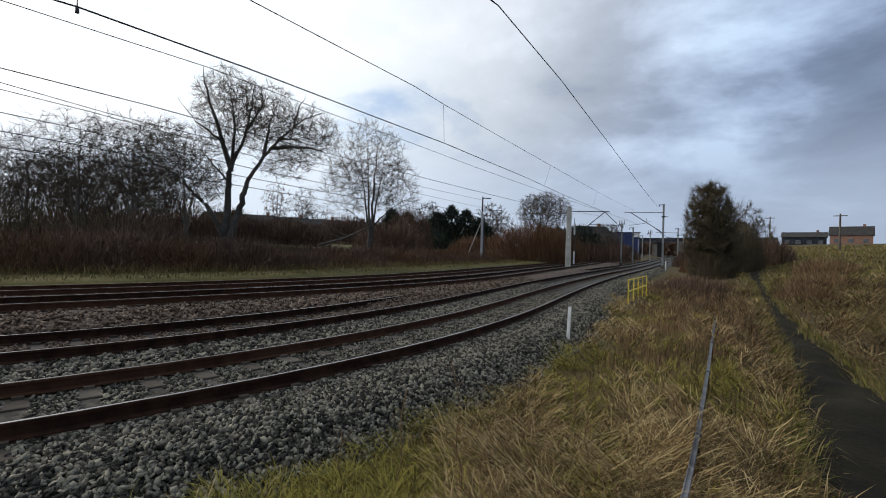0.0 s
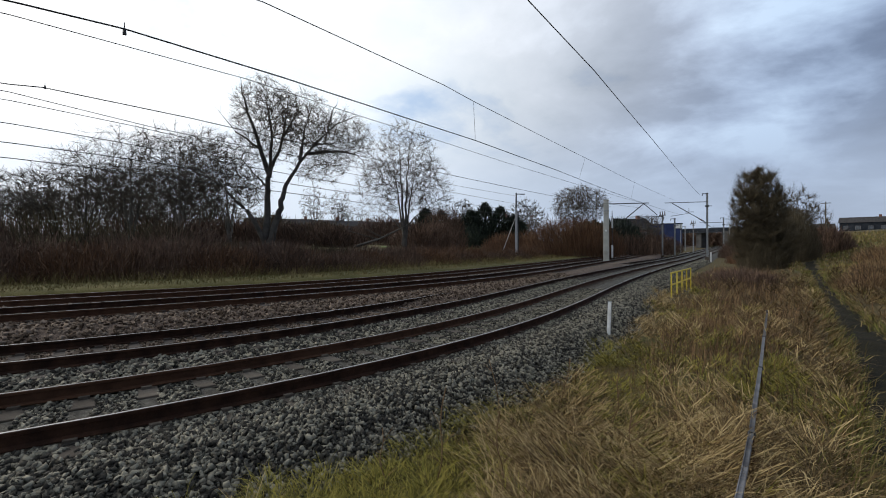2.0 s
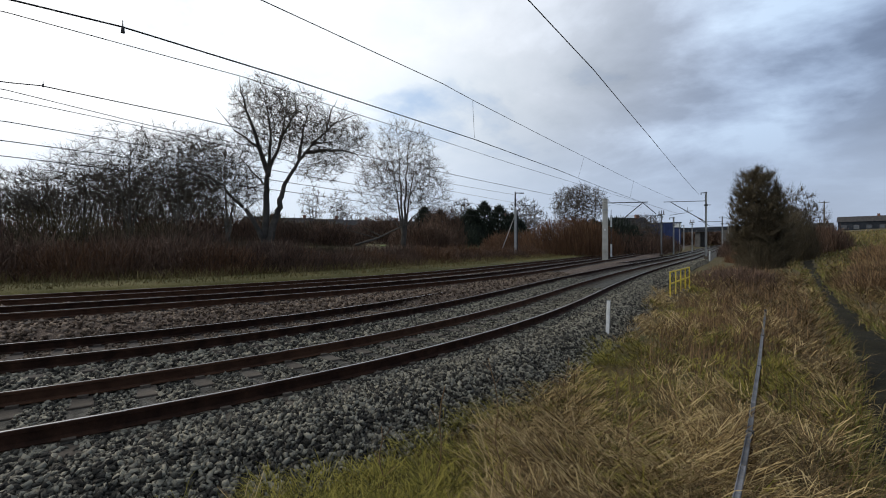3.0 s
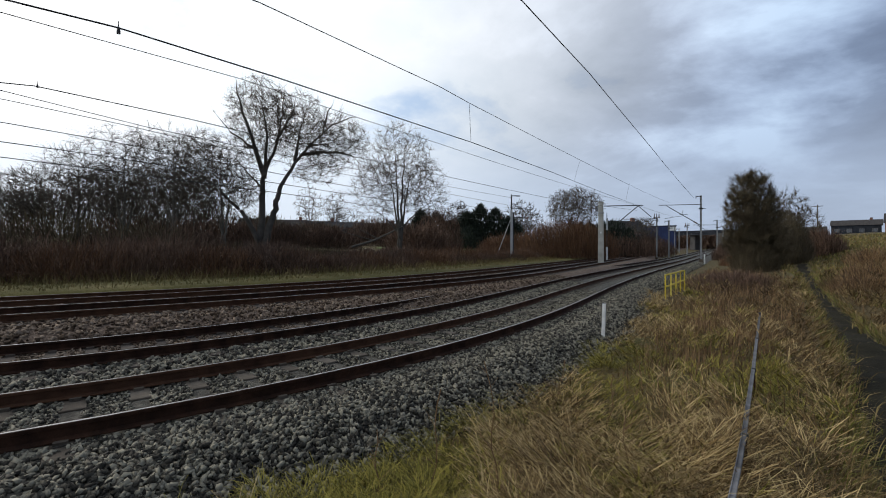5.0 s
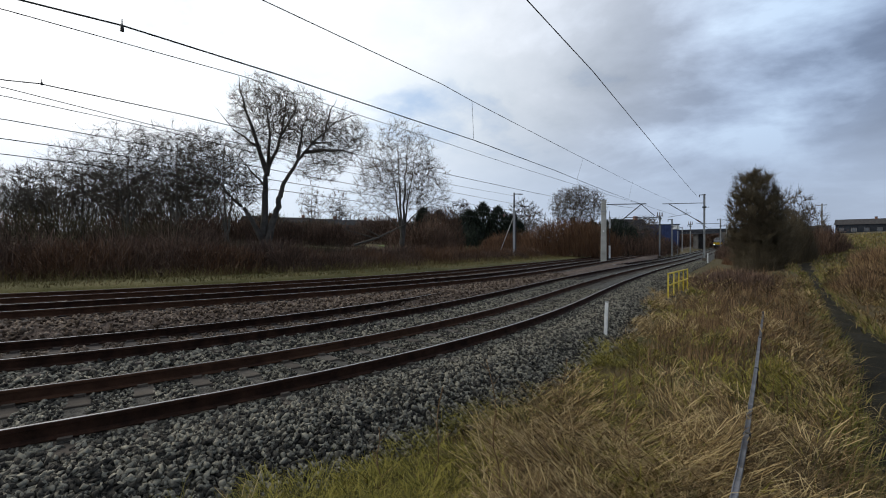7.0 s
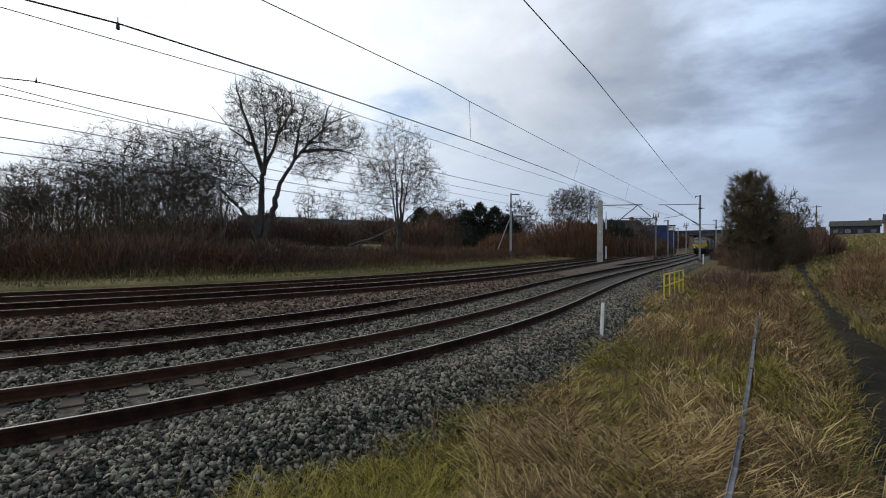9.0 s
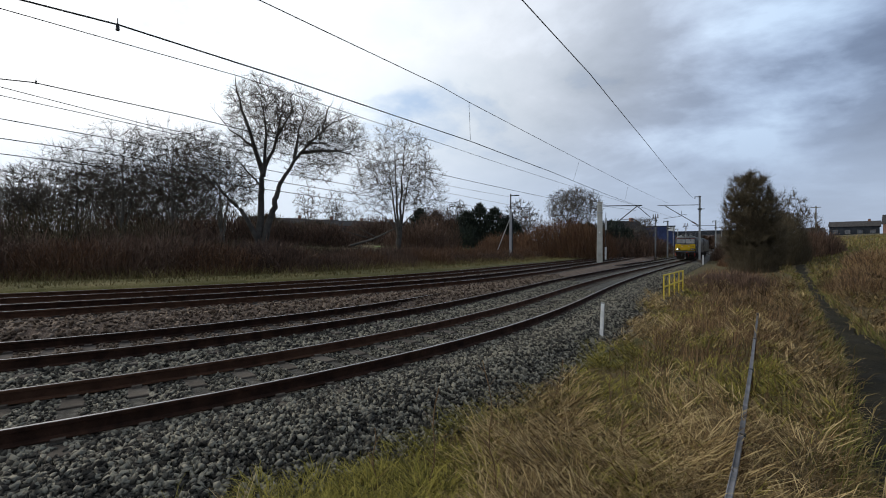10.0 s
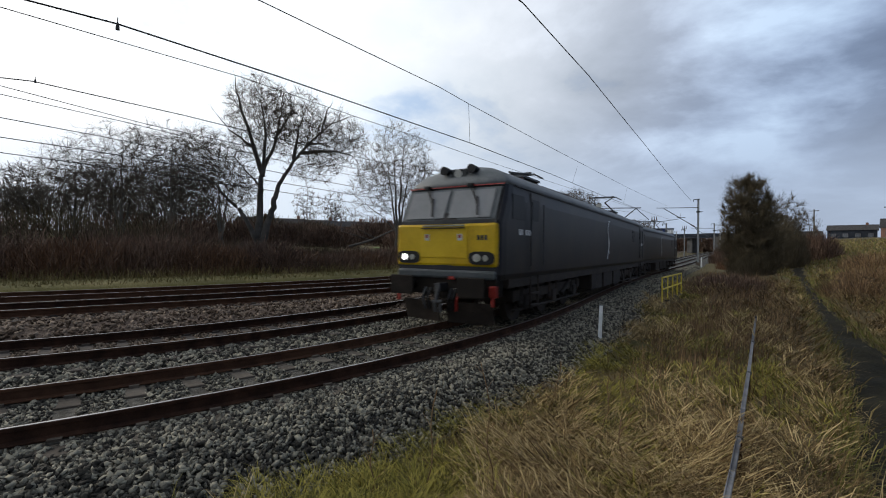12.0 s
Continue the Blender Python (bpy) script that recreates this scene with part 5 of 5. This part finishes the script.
def build_trees():
    def foot(x, y):
        return float(ground_z(np.array([x]), np.array([y]))[0])

    # the great forked oak, its second stem leaning away, one limb reaching low over the scrub
    oak = [(0.42, [(-0.1, 0, -0.3), (0.0, 0, 1.3), (0.12, 0.1, 4.0), (0.24, 0.2, 5.7), (0.93, 0.5, 7.6), (1.4, 0.7, 9.8), (1.63, 0.8, 12.0)]),
           (0.24, [(0.24, 0.2, 5.6), (-0.69, -0.4, 8.3), (-1.4, -0.9, 10.5), (-1.6, -1.2, 11.9)]),
           (0.20, [(0.2, 0.2, 5.4), (0.35, -0.9, 8.6), (-0.1, -1.5, 11.0)]),
           (0.36, [(0.1, -0.1, -0.3), (0.45, -0.2, 1.4), (0.95, -0.3, 3.2), (1.15, -0.4, 4.3), (1.6, -0.5, 5.4), (2.77, -0.6, 7.2), (3.9, -0.5, 8.5), (5.3, -0.4, 9.8), (6.7, -0.3, 10.4)]),
           (0.19, [(2.77, -0.6, 7.2), (4.6, -1.0, 7.35), (6.2, -1.3, 7.2), (7.0, -1.4, 6.2)]),
           (0.18, [(2.3, -0.6, 6.7), (2.65, 0.4, 8.9), (3.2, 0.9, 10.8)]),
           (0.14, [(-0.4, -0.2, 7.4), (-1.9, -0.3, 8.4), (-2.9, -0.2, 9.6)]), (0.14, [(1.2, 0.6, 8.6), (2.1, 0.5, 10.2), (2.4, 0.3, 11.6)]),
           (0.14, [(4.3, -0.5, 8.8), (4.5, -0.6, 10.2), (5.0, -0.6, 11.2)]), (0.12, [(0.15, 0.1, 4.6), (-1.1, 0.5, 6.0), (-2.2, 0.6, 7.4)]),
           (0.20, [(3.3, -0.5, 7.9), (4.2, 0.9, 8.3), (5.6, 1.7, 8.9)]),
           (0.24, [(-0.05, 0, 0.6), (-0.9, -0.4, 2.4), (-1.9, -0.8, 3.5), (-3.05, -1.0, 4.7), (-4.4, -1.1, 5.4), (-5.2, -1.0, 5.9)])]
    crown_tree(-33.0, 8.6, "large spreading bare oak with a forked trunk", 5, oak,
               [(0.1, 0, 9.4, 2.5, 2.6, 3.2), (2.6, 0, 9.3, 2.2, 2.4, 2.6), (5.2, -0.2, 8.4, 2.6, 2.3, 2.2), (-3.4, -0.6, 6.4, 2.2, 1.8, 2.0), (-1.6, -0.4, 4.6, 2.0, 1.7, 1.7), (3.6, -0.6, 6.2, 2.0, 1.7, 1.2)],
               200, 2700, 30000, 0.8, 0.0115, 0.35, z=1.4)
    crown_tree(-35.8, 21.9, "slender bare ash with upswept branches", 12, fan_limbs(np.random.default_rng(3), 4, 0.33, 11.6, 1.9, 0.2) + [
        (0.12, [(0, 0, 2.2), (-1.6, 0.3, 4.0), (-3.8, 0.4, 5.6)]), (0.12, [(0, 0, 2.6), (1.7, -0.2, 4.4), (3.6, -0.2, 5.6)])],
               [(0, 0, 8.4, 3.3, 3.0, 4.6), (-2.4, 0, 6.6, 2.5, 2.2, 2.9), (2.4, 0, 6.6, 2.5, 2.2, 2.9)], 100, 1500, 17000, 0.85, 0.0115, 0.8)

    # the dense rounded group beside the oak
    def dome(x, y, h, r, seed, label, stems=2, lean=0.0, dense=1.0, shoot=0.85, fine=0.0105, low=0.36):
        limbs = [(rr, [(u + lean * max(0, w) / h, v, w) for u, v, w in pts]) for rr, pts in fan_limbs(np.random.default_rng(seed), stems, 0.026 * h, 0.86 * h, 0.45 * r)]
        return crown_tree(x, y, label, seed, limbs, [(lean, 0, h * (1 + low) / 2, r, r * 0.9, h * (1 - low) / 2), (lean * 0.6, 0, h * 0.48, r * 0.9, r * 0.8, h * 0.22)],
                          int(60 * dense), int(800 * dense), int(7000 * dense), shoot, fine, 0.6)

    dome(-36.5, 3.6, 9.0, 3.4, 21, "bare tree with dense fine twigs", 3)
    dome(-38.5, 0.8, 8.9, 3.6, 22, "bare tree with a rounded twiggy crown", 3)
    dome(-37.2, 7.0, 8.6, 3.2, 24, "bare tree leaning behind the oak", 3, -0.4)
    dome(-40.5, -1.8, 7.6, 3.0, 25, "bare twiggy tree at the end of the group", 3, dense=0.8)
    dome(-41.0, 3.8, 9.2, 3.4, 26, "bare tree standing behind the group", 2, dense=0.8)
    far = dome(-52.0, -4.4, 6.8, 2.7, 31, "small bare tree behind the bank", 2, dense=0.5, fine=0.03)
    other = dome(-53.0, -9.8, 7.2, 2.6, 32, "small round-crowned bare tree behind the bank", 1, dense=0.5, fine=0.03)
    for src, x, y, turn in ((other, -54.7, -1.4, 70), (far, -56.5, -7.3, 160), (far, -46.5, 3.5, 220), (other, -50.0, 0.6, 120), (other, -49.0, 6.5, 20), (far, -58.0, -13.0, 40)):
        copy_thing(src, pose(x, y, foot(x, y), 0, 0, turn))
    crown_tree(-53.3, 72.5, "round-headed bare tree with dense radiating branches", 41, [(0.34, [(0, 0, -0.3), (0.1, 0, 3.5), (0, 0, 6.5)])] + [
        (0.16, [(0, 0, 3.8 + 0.2 * k), (1.6 * math.cos(k * 1.26), 1.4 * math.sin(k * 1.26), 6.4), (4.0 * math.cos(k * 1.26), 3.4 * math.sin(k * 1.26), 9.0 + (k % 2))]) for k in range(5)],
               [(0, 0, 9.0, 5.4, 4.8, 4.0)], 120, 1400, 11000, 1.2, 0.03, 0.2)
    for x, y, h, r, seed, stems, label in ((-105.0, 38.5, 13.5, 3.6, 51, 3, "distant bare poplar-like tree"), (-101.0, 43.5, 13.0, 3.2, 57, 2, "distant upswept bare tree"), (-112.0, 52.0, 9.5, 5.5, 52, 3, "distant low bare tree"),
                                          (-60.5, 49.0, 8.5, 2.2, 53, 3, "thin bare saplings by the field"), (-58.0, 62.0, 9.5, 3.4, 54, 2, "bare tree among the conifers"),
                                          (-64.0, 71.0, 9.0, 3.6, 58, 2, "bare tree behind the willow scrub"), (-47.0, 86.0, 8.0, 3.4, 55, 2, "distant bare tree beside the line"),
                                          (-56.0, 102.0, 8.6, 4.2, 56, 3, "distant bare tree beyond the masts")):
        dome(x, y, h, r, seed, label, stems, 0.0, 0.4, 0.9, 0.042, 0.3)
    # tall multi-stemmed sallow brush beside the footpath
    sallow = fan_limbs(np.random.default_rng(8), 9, 0.07, 8.0, 1.5, 0.3)
    crown_tree(-13.9, 43.0, "tall dense leafless sallow brush beside the footpath", 61, sallow,
               [(0.0, 0, 4.7, 1.95, 2.0, 3.5), (-0.15, 0, 2.6, 2.0, 2.0, 2.6), (1.0, -0.2, 2.8, 1.7, 1.8, 2.8), (-0.1, 0, 6.2, 1.65, 1.6, 2.3)], 70, 1100, 60000, 0.95, 0.0135, 2.0,
               name="tall_brush", category="bush", group="", twig=M_BRUSH)
    crown_tree(-15.2, 58.0, "bare tree rising behind the tall brush", 62, fan_limbs(np.random.default_rng(9), 5, 0.1, 7.2, 1.3, 0.25),
               [(0.0, 0, 5.2, 1.7, 1.8, 2.4), (0.5, 0, 3.0, 2.3, 2.2, 2.6), (-0.9, 0, 2.6, 2.0, 2.0, 2.4)], 45, 600, 14000, 0.9, 0.015, 1.8, twig=M_BRUSH)
    # dark conifer row and ivy-clad trees behind the field
    for x, y, h, r in ((-62.5, 42.5, 5.2, 1.9), (-61.0, 44.6, 6.2, 1.8), (-59.2, 46.6, 5.0, 1.9), (-57.6, 48.6, 5.9, 1.9), (-56.2, 50.4, 6.6, 2.0), (-54.4, 52.2, 6.6, 2.1), (-52.8, 54.0, 6.2, 2.0)):
        conifer(x, y, h + 0.2 + 0.9 * math.sin(x * 3), r + 1.3, "dark green conifer in a hedge row")
    bush("ivy_mass", -49.0, 69.5, 5.5, 4.5, 7.0, 6000, 0.9, 0.2, M_CONIFER, "dark ivy-clad mass under the round tree", "bush", 0.6, 0.2, 0.8)
    bush("willow_scrub", -52.0, 100.0, 5.0, 5.0, 4.8, 4000, 1.1, 0.08, M_BRAMBLE, "dark brown thicket beside the distant line", "bush", 0.6, 0.2, 0.8)
    bush("hedge_mass", -48.0, 35.6, 3.4, 2.8, 7.0, 5200, 1.1, 0.04, M_BRAMBLE, "tall brown twiggy thicket behind the ash", "hedge", 0.9, 0.2, 0.7)
    bush("ivy_mass", -57.5, 48.5, 4.0, 8.5, 4.6, 6000, 0.8, 0.12, M_CONIFER, "dark evergreen hedge under the conifers", "hedge", 0.75, 0.2, 0.8)
    bush("ivy_mass", -47.0, 75.0, 5.4, 4.6, 8.0, 6000, 0.9, 0.14, M_CONIFER, "dark evergreen thicket behind the cream post", "bush", 0.6, 0.2, 0.8)
    bush("willow_scrub", -47.0, 86.0, 5.0, 5.0, 5.0, 5000, 1.1, 0.07, M_BRAMBLE, "dark brown thicket beside the line", "bush", 0.6, 0.2, 0.8)
    bush("hedge_mass", -66.0, 36.0, 6.0, 4.0, 5.6, 6000, 1.2, 0.07, M_BRAMBLE, "tall brown hedge behind the field", "hedge", 0.9, 0.2, 1.0)
    for x, y, h in ((-88, 14, 8), (-92, 24, 6), (-94, 36, 5), (-90, 47, 4.2), (-84, 58, 4.2), (-86, 2, 9), (-84, -8, 8), (-80, -18, 8)):
        bush("hedge_mass", x, y, 7.0, 6.0, h, 2600, 1.8, 0.08, M_OLIVE, "distant dark winter hedge", "hedge", 0.3, 0.3, 0.5)
    for b, d, r, h in ((88, 52, 4.6, 3.4), (84, 54, 4.8, 3.4), (80, 55, 4.8, 3.6), (75, 55, 4.8, 3.8), (70.5, 55, 4.6, 3.6), (67, 55, 3.6, 3.2), (57.0, 50, 3.4, 4.4), (54.5, 52, 3.0, 4.2)):
        bush("hedge_mass", -d * math.sin(radians(b)), d * math.cos(radians(b)), r, r, h, 3400, 1.1, 0.05, M_BRAMBLE, "dark brown winter hedge behind the bank", "hedge", 0.3, 0.3, 1.0)
    bush("hedge_mass", -97.0, 222.0, 40.0, 8.0, 8.0, 15000, 2.6, 0.34, M_BRAMBLE, "dark woodland edge beyond the bridge", "hedge", 0.3, 0.5, 1.0)
    # fallen branch lying over the brambles
    t = thing("fallen_branch", pose(-27.6, 14.6, 2.3, 0, 0, 64), "fallen bare branch lying over the brambles", "branch")
    part("limb", made(("rod", (-1.4, 0, -0.5), (0.2, 0, 0.0), 0.09, 0.07), ("rod", (0.2, 0, 0.0), (2.2, 0.1, 1.0), 0.07, 0.03), ("rod", (0.4, 0, 0.1), (-0.9, 0.3, 0.8), 0.04, 0.015), ("rod", (0.0, 0, 0.0), (-1.9, -0.2, 0.55), 0.04, 0.015)), M_BARK, t)


build_trees()

# ---- small things along the line ----


def barrier(m):
    t = thing("safety_barrier", m, "yellow tubular safety barrier beside the ballast", "barrier")
    for i in range(5):
        x = i * 1.15
        part("post", made(("box", x, 0, 0.44, 0.045, 0.045, 1.0, 0.006)), M_YELLOW, t)
        part("foot", made(("box", x, 0, -0.03, 0.16, 0.16, 0.05)), M_DARKSTEEL, t)
    part("top_rail", made(("box", 2.3, 0, 0.92, 4.72, 0.05, 0.05, 0.008)), M_YELLOW, t)
    part("mid_rail", made(("box", 2.3, 0, 0.48, 4.66, 0.045, 0.05, 0.006)), M_YELLOW, t)
    return t


def build_small_things():
    a, b = Vector((-8.16, 16.6, -0.24)), Vector((-9.6, 21.5, -0.24))
    barrier(Matrix.Translation(a) @ pose(0, 0, 0, 0, 0, math.degrees(math.atan2(b.y - a.y, b.x - a.x))))
    m = thing("marker_post", pose(-5.88, 9.06, -0.34, 0, 2, 20), "slim white marker post in the ballast edge", "post")
    part("post", made(("box", 0, 0, 0.36, 0.075, 0.045, 0.76, 0.008)), M_WHITE, m)
    part("cap", made(("box", 0, 0, 0.745, 0.085, 0.055, 0.02, 0.004)), M_STEEL, m)
    m = thing("marker_post", pose(-26.2, 64.0, -0.3, 0, 0, 20), "short white marker post by the mast", "post")
    part("post", made(("box", 0, 0, 0.6, 0.16, 0.1, 1.3, 0.01)), M_WHITE, m)
    # low box between the track pairs
    p = on(FAST, 18.5, 5.35)
    m = thing("cable_box", pose(p[0], p[1], -0.30, 0, 0, math.degrees(heading(FAST, 18.5))), "low weathered concrete cable box between the tracks", "cable box")
    part("box", made(("box", 0, 0, 0.14, 0.7, 1.9, 0.34, 0.03)), M_MUD, m)
    part("lid", made(("box", 0, 0, 0.33, 0.78, 2.0, 0.06, 0.015)), M_SLEEPER, m)
    # old steel rail of a fallen fence, low over the grass
    pts = [(-0.95, 2.4, -0.02), (-1.14, 3.19, 0.05), (-1.26, 3.63, 0.05), (-1.46, 4.34, 0.05), (-1.70, 5.15, 0.05), (-2.18, 6.79, 0.05), (-2.90, 9.2, 0.04), (-4.01, 12.93, 0.0)]
    f = thing("fence_rail", Matrix(), "old grey steel fence rail lying low in the grass", "fence")
    for p, q in zip(pts[:-1], pts[1:]):
        d = Vector(q) - Vector(p)
        m = Matrix.Translation((Vector(p) + Vector(q)) / 2) @ d.to_track_quat("Y", "Z").to_matrix().to_4x4()
        bm = bmesh.new()
        box(bm, 0, 0, 0, 0.034, d.length, 0.03, 0.005)
        box(bm, -0.018, 0, 0.006, 0.008, d.length, 0.036, 0.002)
        seg = part("rail", bm, M_OLDSTEEL, f)
        seg.matrix_basis = m
    for x, y in ((-1.46, 4.34), (-2.18, 6.79), (-2.90, 9.2), (-4.01, 12.93)):
        part("bracket", made(("box", x, y, 0.05, 0.055, 0.035, 0.05, 0.006)), M_DARKSTEEL, f)
        part("stake", made(("rod", (x, y, -0.5), (x, y, 0.04), 0.02)), M_RUST, f)


build_small_things()

# ---- buildings and the bridge ----


def house(x, y, w, d, h, roof, turn, label, wall_material, storeys=2, bays=3):
    z = float(ground_z(np.array([x]), np.array([y]))[0]) - 0.2
    t = thing("house", pose(x, y, z, 0, 0, turn), label, "house", "far houses")
    part("wall", made(("box", 0, 0, h / 2, w, d, h)), wall_material, t)
    bm = bmesh.new()
    o = 0.35
    v = [bm.verts.new(p) for p in ((-w / 2 - o, -d / 2 - o, h), (w / 2 + o, -d / 2 - o, h), (w / 2 + o, d / 2 + o, h), (-w / 2 - o, d / 2 + o, h), (-w / 2 - o, 0, h + roof), (w / 2 + o, 0, h + roof))]
    for f in ((0, 1, 5, 4), (2, 3, 4, 5), (0, 4, 3), (1, 2, 5), (3, 2, 1, 0)):
        bm.faces.new([v[i] for i in f])
    top = part("roof", bm, M_SLATE, t)
    part("chimney", made(("box", w * 0.3, 0, h + roof, 0.7, 0.7, 1.3)), M_BRICK, top)
    for k in range(storeys):
        for i in range(bays):
            wx = -w / 2 + w * (i + 0.5) / bays
            win = part("window", made(("box", wx, -d / 2 - 0.02, h * (k + 0.55) / storeys, 1.3, 0.08, 1.2)), M_OLDSTEEL, t)
            part("pane", made(("box", wx, -d / 2 - 0.07, h * (k + 0.55) / storeys, 1.1, 0.03, 1.0)), M_PANE, win)
    return t


def build_far():
    for i in range(6):
        f = i / 5
        x, y = -106.0 + 14 * f, 27.0 + 33 * f
        house(x, y, 7.0, 7.0, 3.6, 1.5, 67, "distant terraced house with a dark slate roof", M_BRICK)
    house(-54.0, 91.0, 7.0, 6.5, 5.0, 2.6, 60, "dark-roofed house with a chimney behind the evergreens", M_BRICK, 2, 2)
    house(-34.0, 197.0, 12.0, 8.0, 3.8, 1.9, 8, "single-storey building with a grey roof beyond the field", M_BRIDGE, 1, 4)
    house(-21.0, 190.0, 10.0, 8.0, 3.8, 3.0, 5, "brick house with a steep dark roof beyond the field", M_BRICK, 1, 3)
    house(-46.0, 200.0, 7.0, 7.0, 2.4, 2.0, 10, "small dark-roofed house behind the brush", M_BRICK, 1, 2)
    # white goal frame on the playing field
    z = float(ground_z(np.array([-64.2]), np.array([55.7]))[0])
    g = thing("goal_frame", pose(-64.2, 55.7, z, 0, 0, 49), "white goal frame on the playing field", "goal")
    for x in (-1.3, 1.3):
        part("upright", made(("rod", (x, 0, 0), (x, 0, 2.0), 0.07)), M_WHITE, g)
    part("crossbar", made(("rod", (-1.3, 0, 2.0), (1.3, 0, 2.0), 0.07)), M_WHITE, g)
    z = float(ground_z(np.array([-61.4]), np.array([58.7]))[0])
    g = thing("shed", pose(-61.4, 58.7, z, 0, 0, 46), "pale low shed beside the playing field", "shed")
    part("wall", made(("box", 0, 0, 0.9, 3.2, 2.0, 1.8)), M_RENDER, g)
    part("roof", made(("box", 0, 0, 1.88, 3.5, 2.3, 0.16)), M_SLATE, g)
    # mown field strips
    for cx, cy, rx, ry in ((-62, 50, 12, 6), (-52, 31, 4, 3), (-60, -9, 9, 5)):
        n = 28
        verts, faces = [], []
        for r in (0.0, 0.35, 0.7, 1.0):
            for k in range(n):
                a = 2 * math.pi * k / n
                x, y = cx + r * rx * math.cos(a) * (0.9 + 0.1 * math.sin(3 * a)), cy + r * ry * math.sin(a) - 0.6 * r * rx * math.cos(a)
                verts.append((x, y, float(ground_z(np.array([x]), np.array([y]))[0]) + 0.10))
        for i in range(3):
            for k in range(n):
                faces.append((i * n + k, i * n + (k + 1) % n, (i + 1) * n + (k + 1) % n, (i + 1) * n + k))
        tagged(new("field", mesh_from("field", verts, faces, M_FIELD, True)), "mown green playing field", "field", kind="structure")
    # road bridge across the line
    c = Vector((-76.0, 184.5, 0.0))
    b = thing("road_bridge", Matrix.Translation(c) @ pose(0, 0, 0, 0, 0, 4), "dark girder road bridge across the railway", "bridge")
    part("deck", made(("box", -2, 0, 7.75, 46, 9, 0.5)), M_BRIDGE, b)
    part("parapet", made(("box", -2, -4.6, 8.35, 46, 0.3, 1.0)), M_BRIDGE, b)
    part("parapet", made(("box", -2, 4.6, 8.35, 46, 0.3, 1.0)), M_BRIDGE, b)
    part("girder", made(("box", -2, -4.4, 7.35, 46, 0.4, 0.5)), M_BRIDGE, b)
    for k in range(15):
        part("stiffener", made(("box", -23.5 + 3 * k, -4.68, 7.75, 0.2, 0.12, 1.2)), M_DARKSTEEL, b)
    for x in (-13, -2.6):
        part("pier", made(("box", x, 0, 4.2, 1.8, 7, 6.6)), M_PARAPET, b)
    part("abutment", made(("box", 10.5, 0, 4.2, 9, 10, 6.8)), M_PARAPET, b)
    # blue clad shed beside the bridge
    b = thing("industrial_shed", pose(-77.0, 152.0, 2.0, 0, 0, 27), "blue metal-clad industrial shed beside the bridge", "shed")
    part("wall", made(("box", 0, 0, 4.0, 10.5, 7, 7.0)), M_BLUECLAD, b)
    for k in range(14):
        part("cladding_rib", made(("box", -4.9 + 0.75 * k, -3.55, 5.8, 0.14, 0.1, 3.2)), M_BLUECLAD, b)
    part("roof", made(("box", 0, 0, 7.6, 10.9, 7.4, 0.2)), M_BRIDGE, b)
    part("sign_panel", made(("box", 4.1, -3.66, 6.6, 2.2, 0.08, 1.3)), M_WHITE, b, "plain white panel")
    # telegraph poles over the field
    for x, y, h in ((-25.0, 112.0, 9.5), (-10.5, 84.0, 8.5)):
        z = float(ground_z(np.array([x]), np.array([y]))[0])
        p = thing("telegraph_pole", pose(x, y, z), "wooden telegraph pole with a short cross arm", "pole", "telegraph poles")
        part("pole", made(("rod", (0, 0, -0.3), (0, 0, h - 3.2), 0.14, 0.1)), M_BARK, p)
        part("cross_arm", made(("box", 0, 0, h - 3.5, 1.6, 0.1, 0.12)), M_BARK, p)


build_far()


LENGTH = 21.34
RUN_T, RUN_S = [0.0, 6.0, 9.0, 10.0, 11.0, 11.5, 11.75, 12.0], [405.0, 209.0, 104.0, 70.5, 38.2, 22.9, 14.7, 5.8]    # front's way along the near track


def train_rows(behind):
    rows = []
    for k in range(49):
        t = k * 0.25
        s = float(np.interp(t, RUN_T, RUN_S)) + behind
        off = 0.55 * max(0.0, (t - 11.4) / 0.6) ** 2
        a, b = on(FAST, s + 1.5, off), on(FAST, s + LENGTH - 1.5)
        mid = (a + b) / 2
        d = a - b
        rows.append((t, pose(mid[0], mid[1], mid[2] - 0.15 * off, 0, 0, math.degrees(math.atan2(d[1], d[0])) - 90)))
    return rows


def motions():
    walk(LOCO, train_rows(0.0))
    walk(LOCO_REAR, train_rows(LENGTH))


motions()
